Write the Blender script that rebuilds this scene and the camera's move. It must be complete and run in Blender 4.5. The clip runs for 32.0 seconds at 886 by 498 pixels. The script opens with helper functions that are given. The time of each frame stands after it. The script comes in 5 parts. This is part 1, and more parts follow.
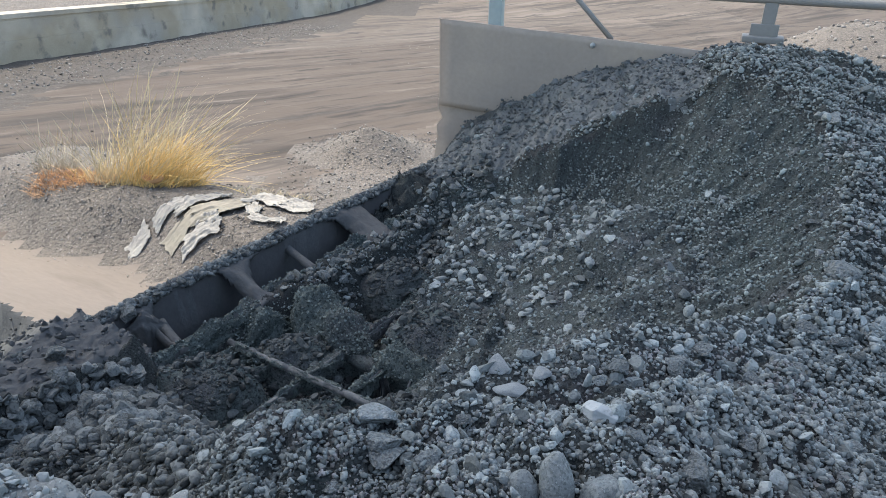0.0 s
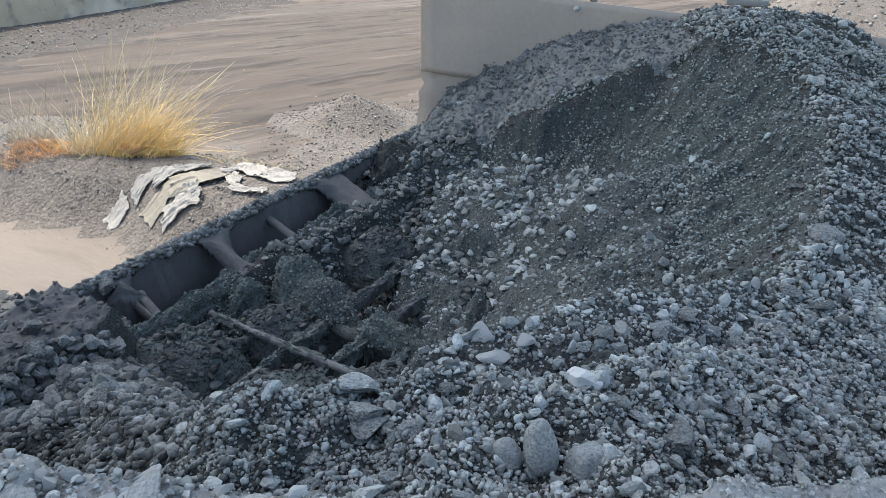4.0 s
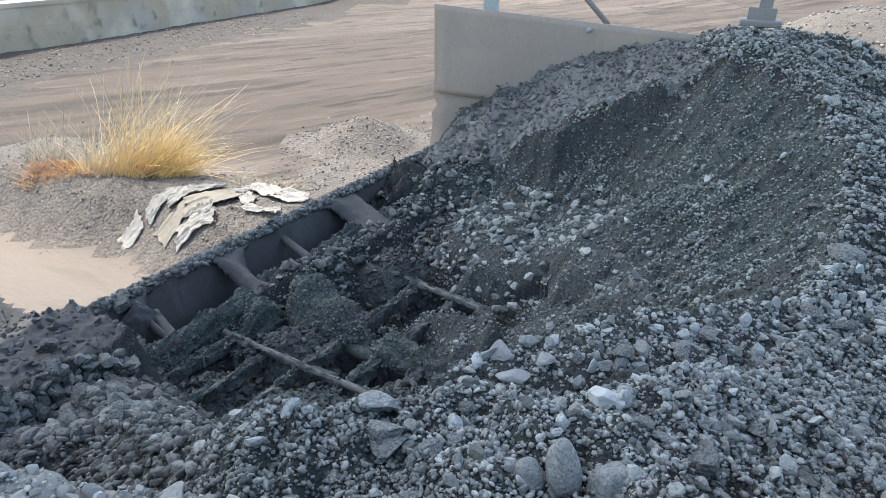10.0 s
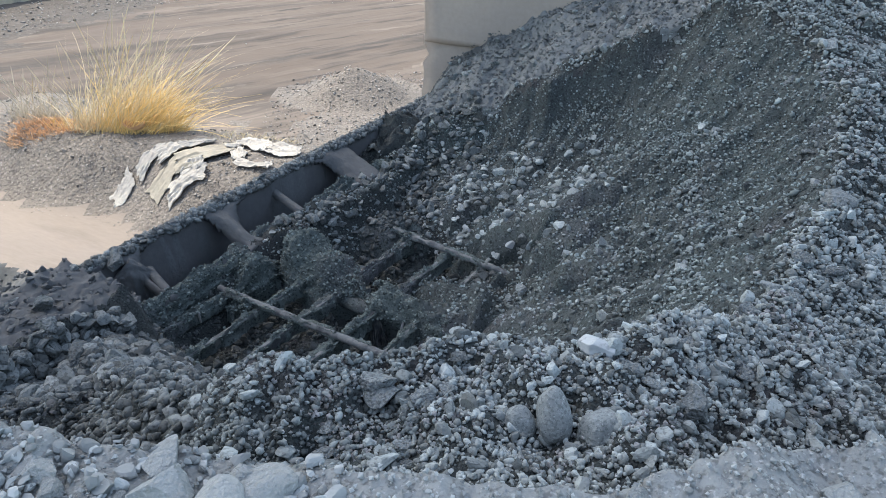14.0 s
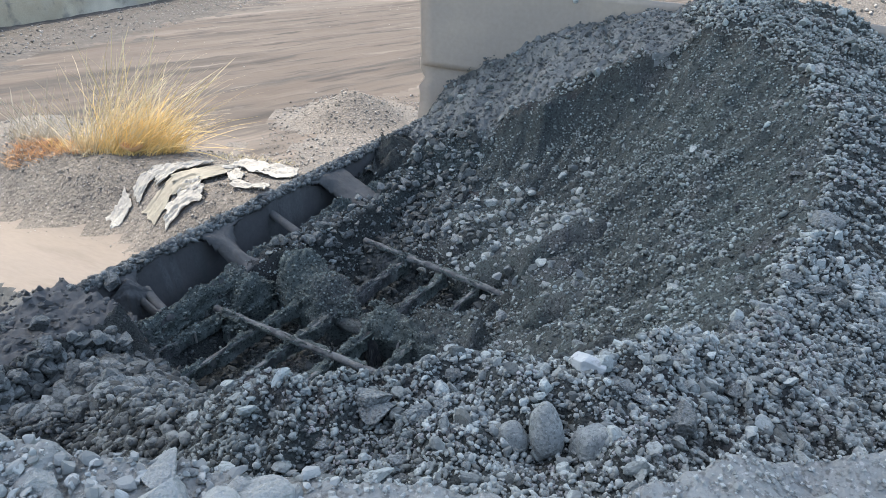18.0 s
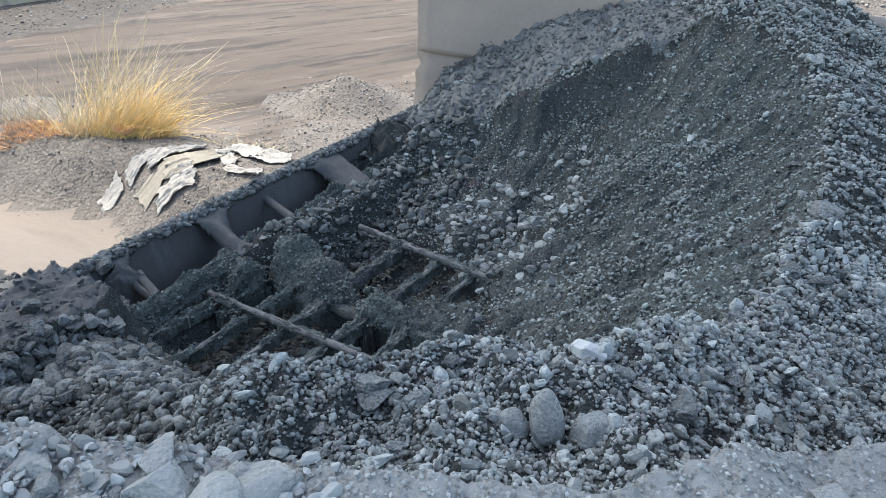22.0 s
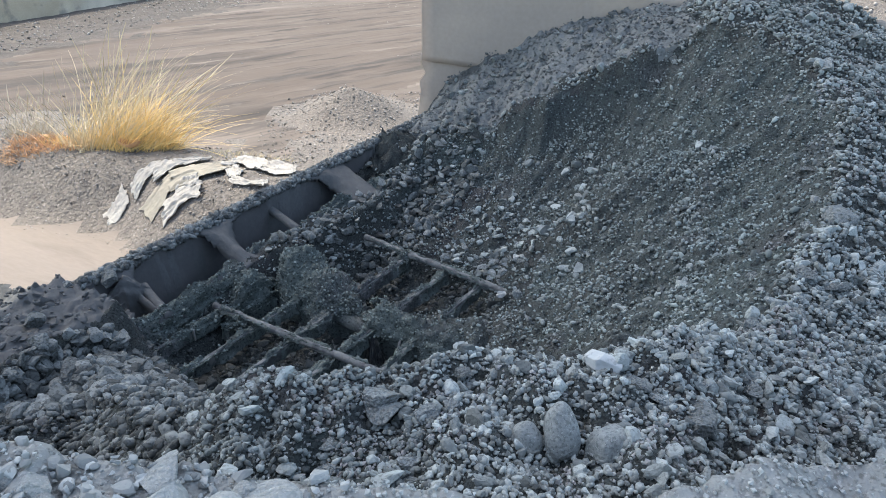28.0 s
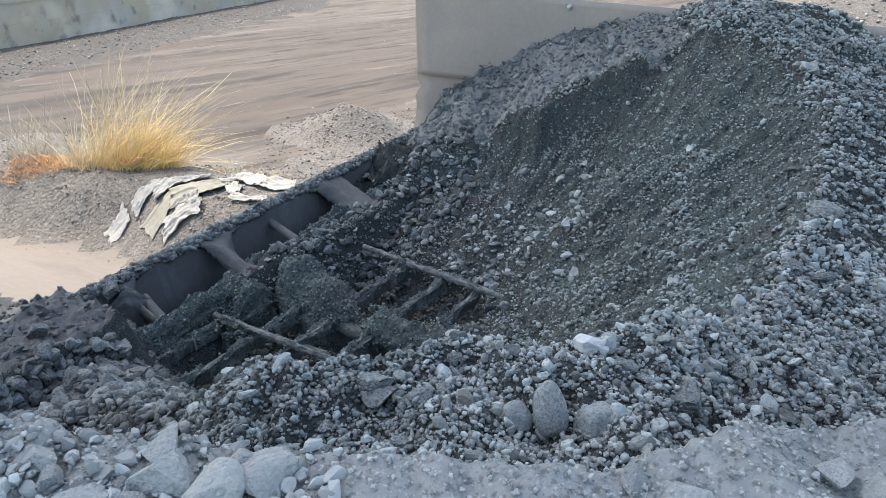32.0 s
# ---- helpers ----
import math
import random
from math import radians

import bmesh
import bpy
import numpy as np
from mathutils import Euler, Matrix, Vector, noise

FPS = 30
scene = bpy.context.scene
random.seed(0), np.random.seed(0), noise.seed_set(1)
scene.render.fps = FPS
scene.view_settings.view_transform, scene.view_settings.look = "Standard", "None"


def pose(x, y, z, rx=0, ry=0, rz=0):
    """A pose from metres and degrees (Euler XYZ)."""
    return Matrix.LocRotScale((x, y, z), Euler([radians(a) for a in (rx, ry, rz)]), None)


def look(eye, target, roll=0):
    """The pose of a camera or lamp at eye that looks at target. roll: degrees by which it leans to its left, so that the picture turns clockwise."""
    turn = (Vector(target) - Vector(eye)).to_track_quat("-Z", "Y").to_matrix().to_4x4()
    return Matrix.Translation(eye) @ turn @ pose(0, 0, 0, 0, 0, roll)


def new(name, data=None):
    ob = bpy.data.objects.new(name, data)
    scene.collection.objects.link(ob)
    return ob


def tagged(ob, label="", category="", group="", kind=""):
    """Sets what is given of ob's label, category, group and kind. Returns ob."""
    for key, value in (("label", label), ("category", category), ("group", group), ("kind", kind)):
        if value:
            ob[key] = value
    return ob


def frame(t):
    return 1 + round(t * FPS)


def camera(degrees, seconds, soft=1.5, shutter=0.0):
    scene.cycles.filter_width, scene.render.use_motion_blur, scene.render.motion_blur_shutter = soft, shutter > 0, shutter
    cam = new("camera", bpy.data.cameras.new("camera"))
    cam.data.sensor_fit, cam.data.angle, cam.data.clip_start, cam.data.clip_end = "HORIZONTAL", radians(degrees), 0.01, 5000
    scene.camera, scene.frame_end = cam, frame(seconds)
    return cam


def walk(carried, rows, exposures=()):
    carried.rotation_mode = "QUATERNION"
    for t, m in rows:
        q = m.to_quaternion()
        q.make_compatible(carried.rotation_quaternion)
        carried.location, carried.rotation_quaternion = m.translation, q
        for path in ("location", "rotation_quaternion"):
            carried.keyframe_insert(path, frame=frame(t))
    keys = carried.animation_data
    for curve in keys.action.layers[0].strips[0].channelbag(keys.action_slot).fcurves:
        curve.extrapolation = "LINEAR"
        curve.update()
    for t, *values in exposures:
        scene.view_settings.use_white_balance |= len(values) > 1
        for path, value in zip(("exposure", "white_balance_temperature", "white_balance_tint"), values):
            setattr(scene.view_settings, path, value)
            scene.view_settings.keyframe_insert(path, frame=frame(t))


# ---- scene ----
cam = camera(65.0, 32.0, soft=0.5)
PATH = [
    (0, (0.082, 0.246, 1.326), (0.042, 2.021, 0.406), 0.7),
    (0.5, (0.084, 0.244, 1.324), (0.048, 2.011, 0.388), 0.8),
    (1, (0.083, 0.247, 1.324), (0.052, 2.008, 0.376), 1.0),
    (1.5, (0.079, 0.254, 1.321), (0.055, 2.009, 0.362), 1.1),
    (2, (0.082, 0.263, 1.317), (0.064, 2.012, 0.347), 1.0),
    (2.5, (0.089, 0.266, 1.317), (0.08, 2.008, 0.334), 1.0),
    (3, (0.091, 0.267, 1.314), (0.091, 2.004, 0.323), 1.0),
    (3.5, (0.086, 0.267, 1.309), (0.092, 2.001, 0.313), 1.0),
    (5.5, (0.09, 0.27, 1.308), (0.084, 2.004, 0.311), 0.2),
    (6, (0.09, 0.265, 1.311), (0.078, 2.005, 0.324), 0.1),
    (6.5, (0.093, 0.261, 1.309), (0.076, 2.01, 0.34), -0.1),
    (7, (0.091, 0.25, 1.315), (0.068, 2.008, 0.362), -0.2),
    (7.5, (0.09, 0.248, 1.313), (0.059, 2.012, 0.371), -0.2),
    (8, (0.09, 0.252, 1.313), (0.053, 2.017, 0.374), -0.1),
    (8.5, (0.083, 0.26, 1.309), (0.045, 2.023, 0.367), 0.1),
    (9, (0.077, 0.268, 1.305), (0.042, 2.029, 0.358), 0.4),
    (9.5, (0.077, 0.273, 1.303), (0.048, 2.033, 0.354), 0.6),
    (10, (0.072, 0.267, 1.303), (0.048, 2.03, 0.358), 0.5),
    (10.5, (0.072, 0.26, 1.305), (0.051, 2.027, 0.369), 0.4),
    (11, (0.078, 0.25, 1.309), (0.056, 2.02, 0.378), 0.1),
    (11.5, (0.084, 0.24, 1.31), (0.06, 2.008, 0.374), -0.0),
    (12, (0.085, 0.248, 1.309), (0.059, 2.004, 0.353), -0.1),
    (12.5, (0.08, 0.26, 1.304), (0.053, 1.996, 0.311), -0.1),
    (13, (0.077, 0.269, 1.294), (0.052, 1.984, 0.266), -0.2),
    (13.5, (0.079, 0.27, 1.293), (0.059, 1.969, 0.238), -0.2),
    (14, (0.08, 0.27, 1.3), (0.07, 1.964, 0.238), -0.2),
    (14.5, (0.079, 0.27, 1.304), (0.081, 1.971, 0.252), -0.1),
    (16.5, (0.084, 0.242, 1.312), (0.1, 1.974, 0.313), -0.1),
    (17, (0.085, 0.241, 1.312), (0.095, 1.973, 0.312), -0.1),
    (17.5, (0.085, 0.244, 1.311), (0.091, 1.973, 0.307), -0.0),
    (18, (0.082, 0.248, 1.308), (0.084, 1.975, 0.299), 0.1),
    (18.5, (0.08, 0.249, 1.306), (0.081, 1.972, 0.29), 0.3),
    (19, (0.079, 0.248, 1.304), (0.083, 1.968, 0.283), 0.5),
    (19.5, (0.077, 0.248, 1.303), (0.085, 1.965, 0.277), 0.6),
    (20, (0.076, 0.248, 1.302), (0.089, 1.963, 0.273), 0.8),
    (20.5, (0.073, 0.252, 1.302), (0.091, 1.965, 0.27), 0.9),
    (21, (0.072, 0.256, 1.301), (0.095, 1.967, 0.267), 1.0),
    (21.5, (0.069, 0.255, 1.299), (0.094, 1.967, 0.263), 1.1),
    (22, (0.07, 0.257, 1.297), (0.094, 1.967, 0.259), 1.1),
    (22.5, (0.072, 0.258, 1.298), (0.097, 1.966, 0.259), 1.0),
    (23, (0.073, 0.263, 1.295), (0.097, 1.97, 0.253), 0.9),
    (23.5, (0.073, 0.268, 1.295), (0.095, 1.971, 0.248), 0.8),
    (24, (0.071, 0.275, 1.292), (0.092, 1.976, 0.241), 0.7),
    (24.5, (0.069, 0.274, 1.291), (0.088, 1.975, 0.239), 0.6),
    (25, (0.073, 0.267, 1.293), (0.088, 1.973, 0.249), 0.4),
    (25.5, (0.062, 0.268, 1.292), (0.073, 1.981, 0.26), 0.2),
    (27.5, (0.062, 0.28, 1.287), (0.068, 2.005, 0.275), 0.1),
    (28, (0.064, 0.277, 1.284), (0.073, 2.001, 0.271), 0.3),
    (28.5, (0.063, 0.269, 1.287), (0.074, 1.994, 0.274), 0.3),
    (29, (0.066, 0.269, 1.286), (0.075, 1.994, 0.273), 0.2),
    (29.5, (0.069, 0.27, 1.286), (0.077, 1.994, 0.274), 0.1),
    (30, (0.066, 0.27, 1.286), (0.074, 1.994, 0.271), -0.0),
    (30.5, (0.07, 0.268, 1.288), (0.077, 1.99, 0.271), -0.2),
    (31, (0.071, 0.269, 1.286), (0.075, 1.993, 0.272), -0.4),
    (31.5, (0.073, 0.257, 1.275), (0.075, 1.99, 0.277), -0.6),
    (32, (0.079, 0.226, 1.264), (0.086, 1.976, 0.295), -0.7),
]
walk(cam, [(t, look(eye, target, roll)) for t, eye, target, roll in PATH], exposures=[(0, 1.6, 7350, 7), (5, 1.75, 7350, 7), (9, 1.86, 7350, 7), (12, 1.84, 7350, 7), (17, 1.9, 7350, 7), (32, 1.92, 7350, 7)])

# ---- light ----
SUN_AZ, SUN_EL = radians(138), radians(62)     # azimuth from +x towards +y
world = bpy.data.worlds.new("sky")
scene.world = world
world.use_nodes = True
_nt = world.node_tree
_sky = _nt.nodes.new("ShaderNodeTexSky")
_sky.sky_type, _sky.sun_disc = "NISHITA", False
_sky.sun_elevation, _sky.sun_rotation = SUN_EL, radians(90) - SUN_AZ
_sky.air_density, _sky.dust_density = 1.0, 2.0
_nt.links.new(_sky.outputs[0], _nt.nodes["Background"].inputs[0])
_nt.nodes["Background"].inputs[1].default_value = 0.15
_sun = bpy.data.lights.new("sun", "SUN")
_sun.energy, _sun.angle, _sun.color = 1.42, radians(0.5), (1.0, 0.97, 0.93)
new("sun", _sun).matrix_world = look((math.cos(SUN_AZ) * 20, math.sin(SUN_AZ) * 20, 20 * math.tan(SUN_EL)), (0, 0, 0))


# ---- materials ----
def material(name, base, rough=0.9, vary=0.0, island=0.0, obj=0.0, spots=(), bump=0.0, bump_scale=60.0, metal=0.0, stretch=(1, 1, 1), turn=0.0):
    """base: linear colour; vary: soft value variation; island / obj: variation per piece; spots: rows of (scale, colour, low, high)."""
    m = bpy.data.materials.new(name)
    m.use_nodes = True
    nt = m.node_tree
    n, l = nt.nodes, nt.links
    b = n["Principled BSDF"]
    b.inputs["Roughness"].default_value, b.inputs["Metallic"].default_value = rough, metal
    b.inputs["Specular IOR Level"].default_value = 0.3
    tc = n.new("ShaderNodeTexCoord")
    mp = n.new("ShaderNodeMapping")
    mp.vector_type = "TEXTURE"
    mp.inputs["Scale"].default_value = stretch
    mp.inputs["Rotation"].default_value = (0, 0, radians(turn))
    l.new(tc.outputs["Object"], mp.inputs[0])
    col = n.new("ShaderNodeRGB")
    col.outputs[0].default_value = (*base, 1)
    out = col.outputs[0]

    def tex(scale, detail=5.0):
        t = n.new("ShaderNodeTexNoise")
        t.inputs["Scale"].default_value, t.inputs["Detail"].default_value = scale, detail
        l.new(mp.outputs[0], t.inputs["Vector"])
        return t.outputs[0]

    def value(fac, low, high, colour):
        mr = n.new("ShaderNodeMapRange")
        mr.inputs[3].default_value, mr.inputs[4].default_value = low, high
        l.new(fac, mr.inputs[0])
        h = n.new("ShaderNodeHueSaturation")
        l.new(mr.outputs[0], h.inputs["Value"])
        l.new(colour, h.inputs["Color"])
        return h.outputs[0]

    for scale, colour, low, high in spots:
        mr = n.new("ShaderNodeMapRange")
        mr.inputs[1].default_value, mr.inputs[2].default_value = low, high
        l.new(tex(scale), mr.inputs[0])
        mx = n.new("ShaderNodeMixRGB")
        mx.inputs[2].default_value = (*colour, 1)
        l.new(mr.outputs[0], mx.inputs[0])
        l.new(out, mx.inputs[1])
        out = mx.outputs[0]
    if vary:
        out = value(tex(2.3), 1 - vary, 1 + vary, out)
        out = value(tex(45), 1 - vary, 1 + vary, out)
    if island:
        g = n.new("ShaderNodeNewGeometry")
        out = value(g.outputs["Random Per Island"], 1 - island, 1 + island, out)
    if obj:
        o = n.new("ShaderNodeObjectInfo")
        out = value(o.outputs["Random"], 1 - obj, 1 + obj, out)
    l.new(out, b.inputs["Base Color"])
    if bump:
        bp = n.new("ShaderNodeBump")
        bp.inputs["Strength"].default_value, bp.inputs["Distance"].default_value = 1.0, bump
        l.new(tex(bump_scale, 8.0), bp.inputs["Height"])
        l.new(bp.outputs[0], b.inputs["Normal"])
    return m


# dark fines under lighter stones: shade in the gaps is put into the colour
ORE = material("ore_fines", (0.046, 0.053, 0.052), 0.95, 0.25, bump=0.005, bump_scale=260, spots=((2.5, (0.038, 0.047, 0.046), 0.5, 0.66), (3.1, (0.052, 0.05, 0.053), 0.54, 0.7), (190, (0.13, 0.144, 0.143), 0.6, 0.7), (150, (0.02, 0.023, 0.023), 0.5, 0.62)))
# fines of the bowl's faces; shade between crumbs is put into this colour
FACE = material("bowl_face_fines", (0.052, 0.063, 0.063), 0.95, 0.22, bump=0.005, bump_scale=200, spots=((2.2, (0.055, 0.071, 0.07), 0.48, 0.66), (2.8, (0.07, 0.07, 0.074), 0.56, 0.72), (150, (0.15, 0.168, 0.168), 0.58, 0.68), (120, (0.022, 0.026, 0.026), 0.5, 0.62)))
SHOULDER = material("dusted_ore", (0.112, 0.121, 0.122), 0.95, 0.2, island=0.3, bump=0.005, bump_scale=160, spots=((6, (0.09, 0.099, 0.1), 0.5, 0.66), (60, (0.075, 0.082, 0.082), 0.54, 0.66)))
CRUMB = material("ore_crumbs", (0.17, 0.19, 0.186), 0.92, 0.15, island=0.65, spots=((5, (0.185, 0.186, 0.188), 0.5, 0.64),))
FACE_CRUMB = material("bowl_face_crumbs", (0.158, 0.187, 0.184), 0.92, 0.2, island=0.8, spots=((2.8, (0.16, 0.163, 0.17), 0.56, 0.72),))
ORE_STONE = material("ore_gravel", (0.245, 0.272, 0.266), 0.88, 0.15, island=0.55, bump=0.0015, bump_scale=300, spots=((240, (0.15, 0.166, 0.165), 0.52, 0.64), (50, (0.2, 0.221, 0.219), 0.5, 0.6)))
FLANK_STONE = material("flank_ore_gravel", (0.205, 0.23, 0.226), 0.88, 0.15, island=0.55, bump=0.0015, bump_scale=260, spots=((160, (0.13, 0.145, 0.143), 0.52, 0.64),))
# darker copy of ORE_STONE; shade of bowl and crest is put into it
DARK_STONE = material("dark_ore_gravel", (0.17, 0.192, 0.189), 0.9, 0.15, island=0.6, bump=0.0015, bump_scale=220, spots=((150, (0.105, 0.12, 0.119), 0.5, 0.62),))
PILE_STONE = material("pile_ore_stone", (0.125, 0.138, 0.137), 0.85, 0.12, island=0.6, bump=0.002, bump_scale=160, spots=((40, (0.18, 0.196, 0.195), 0.58, 0.72), (120, (0.07, 0.078, 0.078), 0.5, 0.62)))
# damp gravel, with the shade of pit and hollows put into its colour
SHADED_DAMP_STONE = material("shaded_damp_gravel", (0.068, 0.076, 0.076), 0.85, 0.15, island=0.6, bump=0.002, bump_scale=160, spots=((150, (0.05, 0.056, 0.056), 0.5, 0.62),))
ORE_ROCK = material("ore_rock", (0.235, 0.26, 0.261), 0.85, 0.12, obj=0.3, bump=0.02, bump_scale=7, spots=((3, (0.28, 0.303, 0.302), 0.5, 0.75), (9, (0.15, 0.165, 0.165), 0.48, 0.62), (30, (0.34, 0.36, 0.36), 0.62, 0.7)))
DARK_ROCK = material("dark_ore_rock", (0.135, 0.15, 0.152), 0.85, 0.12, obj=0.35, bump=0.02, bump_scale=7, spots=((3, (0.2, 0.22, 0.221), 0.5, 0.75), (9, (0.08, 0.09, 0.09), 0.48, 0.62)))
BOULDER = material("rounded_boulder", (0.2, 0.222, 0.222), 0.85, 0.15, bump=0.004, bump_scale=140, spots=((60, (0.25, 0.274, 0.273), 0.5, 0.68), (260, (0.13, 0.146, 0.145), 0.5, 0.62), (400, (0.32, 0.345, 0.345), 0.6, 0.7)))
WHITE_ROCK = material("chalky_rock", (0.4, 0.425, 0.43), 0.85, 0.12, spots=((25, (0.3, 0.322, 0.325), 0.5, 0.7), (90, (0.24, 0.258, 0.26), 0.55, 0.66)), bump=0.003, bump_scale=80)
PALE_ROCK = material("pale_dusty_rock", (0.27, 0.289, 0.285), 0.9, 0.1, obj=0.15, bump=0.01, bump_scale=8, spots=((4, (0.21, 0.226, 0.223), 0.5, 0.75), (14, (0.33, 0.35, 0.345), 0.58, 0.72)))
PALE_GRAVEL = material("pale_dusty_gravel", (0.262, 0.28, 0.276), 0.92, 0.14, island=0.4, bump=0.002, bump_scale=140)
PALE_FINES = material("pale_fines", (0.232, 0.247, 0.243), 0.95, 0.2, bump=0.004, bump_scale=160, spots=((120, (0.14, 0.146, 0.143), 0.53, 0.64), (140, (0.34, 0.35, 0.343), 0.6, 0.68)))
MUD = material("caked_mud", (0.088, 0.11, 0.106), 0.92, 0.25, bump=0.006, bump_scale=170, spots=((3.0, (0.068, 0.07, 0.075), 0.5, 0.66), (150, (0.125, 0.147, 0.144), 0.57, 0.68), (100, (0.035, 0.043, 0.042), 0.52, 0.64)))
MUD_CRUMB = material("mud_crumbs", (0.12, 0.146, 0.141), 0.92, 0.15, island=0.55)
DUST = material("settled_dust", (0.094, 0.098, 0.1), 0.95, 0.2, bump=0.004, bump_scale=80)
WALL_DUST = material("dark_dust_film", (0.095, 0.096, 0.099), 0.9, 0.15, bump=0.002, bump_scale=60, spots=((5, (0.12, 0.121, 0.124), 0.5, 0.7),))
STEEL = material("dusty_steel", (0.33, 0.285, 0.245), 0.75, 0.12, spots=((3, (0.41, 0.345, 0.28), 0.45, 0.8),), bump=0.001, bump_scale=30)
BAR = material("worn_bar_steel", (0.14, 0.148, 0.148), 0.7, 0.3, spots=((30, (0.07, 0.075, 0.08), 0.45, 0.6),), bump=0.004, bump_scale=70)
POST = material("pale_teal_paint", (0.3, 0.36, 0.36), 0.55, 0.1, bump=0.001)
RAIL = material("grey_painted_rail", (0.22, 0.218, 0.21), 0.6, 0.1, bump=0.001)
YARD_PALE = material("pale_yard_dust", (0.205, 0.178, 0.157), 0.95, 0.1, spots=((0.8, (0.21, 0.18, 0.152), 0.45, 0.65), (6, (0.18, 0.155, 0.135), 0.58, 0.7)), bump=0.01, bump_scale=12, stretch=(4, 1, 1), turn=-28)
FOOT = material("dark_gravel_strip", (0.08, 0.072, 0.065), 0.95, 0.25, spots=((6, (0.065, 0.06, 0.056), 0.5, 0.66), (14, (0.16, 0.145, 0.13), 0.6, 0.72)), bump=0.04, bump_scale=10)
YARD_TRACK = material("tracked_yard", (0.1, 0.081, 0.068), 0.95, 0.1, spots=((0.9, (0.135, 0.112, 0.095), 0.5, 0.72), (1.7, (0.052, 0.045, 0.04), 0.50, 0.64), (5.0, (0.055, 0.048, 0.044), 0.55, 0.66), (4.0, (0.155, 0.132, 0.115), 0.6, 0.75)), bump=0.014, bump_scale=9, stretch=(9, 1, 1), turn=42)
YARD = material("dusty_yard", (0.135, 0.11, 0.091), 0.95, 0.08, spots=((0.2, (0.112, 0.095, 0.083), 0.36, 0.6), (0.9, (0.18, 0.152, 0.13), 0.5, 0.72), (1.7, (0.07, 0.061, 0.054), 0.52, 0.64), (5.0, (0.072, 0.063, 0.057), 0.56, 0.66), (4.0, (0.205, 0.176, 0.154), 0.6, 0.75)), bump=0.014, bump_scale=9, stretch=(9, 1, 1), turn=42)
HEAP = material("grey_gravel_bank", (0.168, 0.152, 0.137), 0.95, 0.25, spots=((1.1, (0.17, 0.153, 0.136), 0.45, 0.7), (9, (0.12, 0.109, 0.1), 0.52, 0.68), (45, (0.25, 0.23, 0.21), 0.6, 0.68), (38, (0.085, 0.078, 0.072), 0.56, 0.66)), bump=0.03, bump_scale=35)
HEAP_STONE = material("grey_bank_stone", (0.215, 0.203, 0.188), 0.9, 0.1, island=0.55)
CONCRETE = material("stained_concrete", (0.37, 0.325, 0.25), 0.9, 0.2, spots=((0.6, (0.36, 0.34, 0.3), 0.46, 0.6), (2.2, (0.2, 0.19, 0.168), 0.56, 0.66), (0.5, (0.5, 0.46, 0.39), 0.5, 0.64)), bump=0.006, bump_scale=20)
CLOTH = material("dirty_white_sacking", (0.36, 0.345, 0.32), 0.9, 0.12, spots=((3, (0.4, 0.385, 0.35), 0.48, 0.62), (22, (0.28, 0.265, 0.245), 0.6, 0.7)), bump=0.006, bump_scale=45)
KHAKI = material("grey_green_sacking", (0.27, 0.25, 0.21), 0.9, 0.1, spots=((4, (0.26, 0.245, 0.205), 0.5, 0.66),), bump=0.003, bump_scale=60)
STRAW_GREY = material("grey_straw", (0.5, 0.44, 0.34), 0.85, 0.12, island=0.3)
STRAW = material("dry_straw", (0.75, 0.54, 0.23), 0.8, 0.12, island=0.35)
STRAW_PALE = material("pale_straw", (0.68, 0.57, 0.38), 0.8, 0.12, island=0.3)
STRAW_RED = material("rusty_straw", (0.6, 0.36, 0.2), 0.85, 0.12, island=0.35)
# for the unseen deck that is added to block the sun
SHADE_DECK = material("shade_deck_grey", (0.3, 0.3, 0.3), 0.7, 0.1)


# ---- mesh helpers ----
def mesh_np(name, verts, faces, mats, index=None):
    """A mesh from numpy arrays of vertices and of equal-sized faces."""
    verts, faces = np.asarray(verts, np.float32), np.asarray(faces, np.int32)
    me = bpy.data.meshes.new(name)
    k = faces.shape[1]
    me.vertices.add(len(verts))
    me.vertices.foreach_set("co", verts.ravel())
    me.loops.add(faces.size)
    me.loops.foreach_set("vertex_index", faces.ravel())
    me.polygons.add(len(faces))
    me.polygons.foreach_set("loop_start", np.arange(0, faces.size, k, dtype=np.int32))
    me.polygons.foreach_set("loop_total", np.full(len(faces), k, np.int32))
    for m in mats if isinstance(mats, (list, tuple)) else [mats]:
        me.materials.append(m)
    if index is not None:
        me.polygons.foreach_set("material_index", np.asarray(index, np.int32))
    me.polygons.foreach_set("use_smooth", np.zeros(len(faces), bool))
    me.update(calc_edges=True)
    me.validate()
    return me


def smooth(me):
    me.polygons.foreach_set("use_smooth", np.ones(len(me.polygons), bool))
    return me


def part(name, bm, mat, parent=None, label="", flat=False):
    """Links a bmesh (or a mesh) as one object, under a thing or a part."""
    if isinstance(bm, bmesh.types.BMesh):
        me = bpy.data.meshes.new(name)
        bm.to_mesh(me)
        bm.free()
        me.materials.append(mat)
        if not flat:
            smooth(me)
    else:
        me = bm
    ob = new(name, me)
    if parent is not None:
        ob.parent = parent
    if label:
        ob["label"] = label
    return ob


def empty(name, m=Matrix()):
    e = new(name)
    e.matrix_world = m
    return e


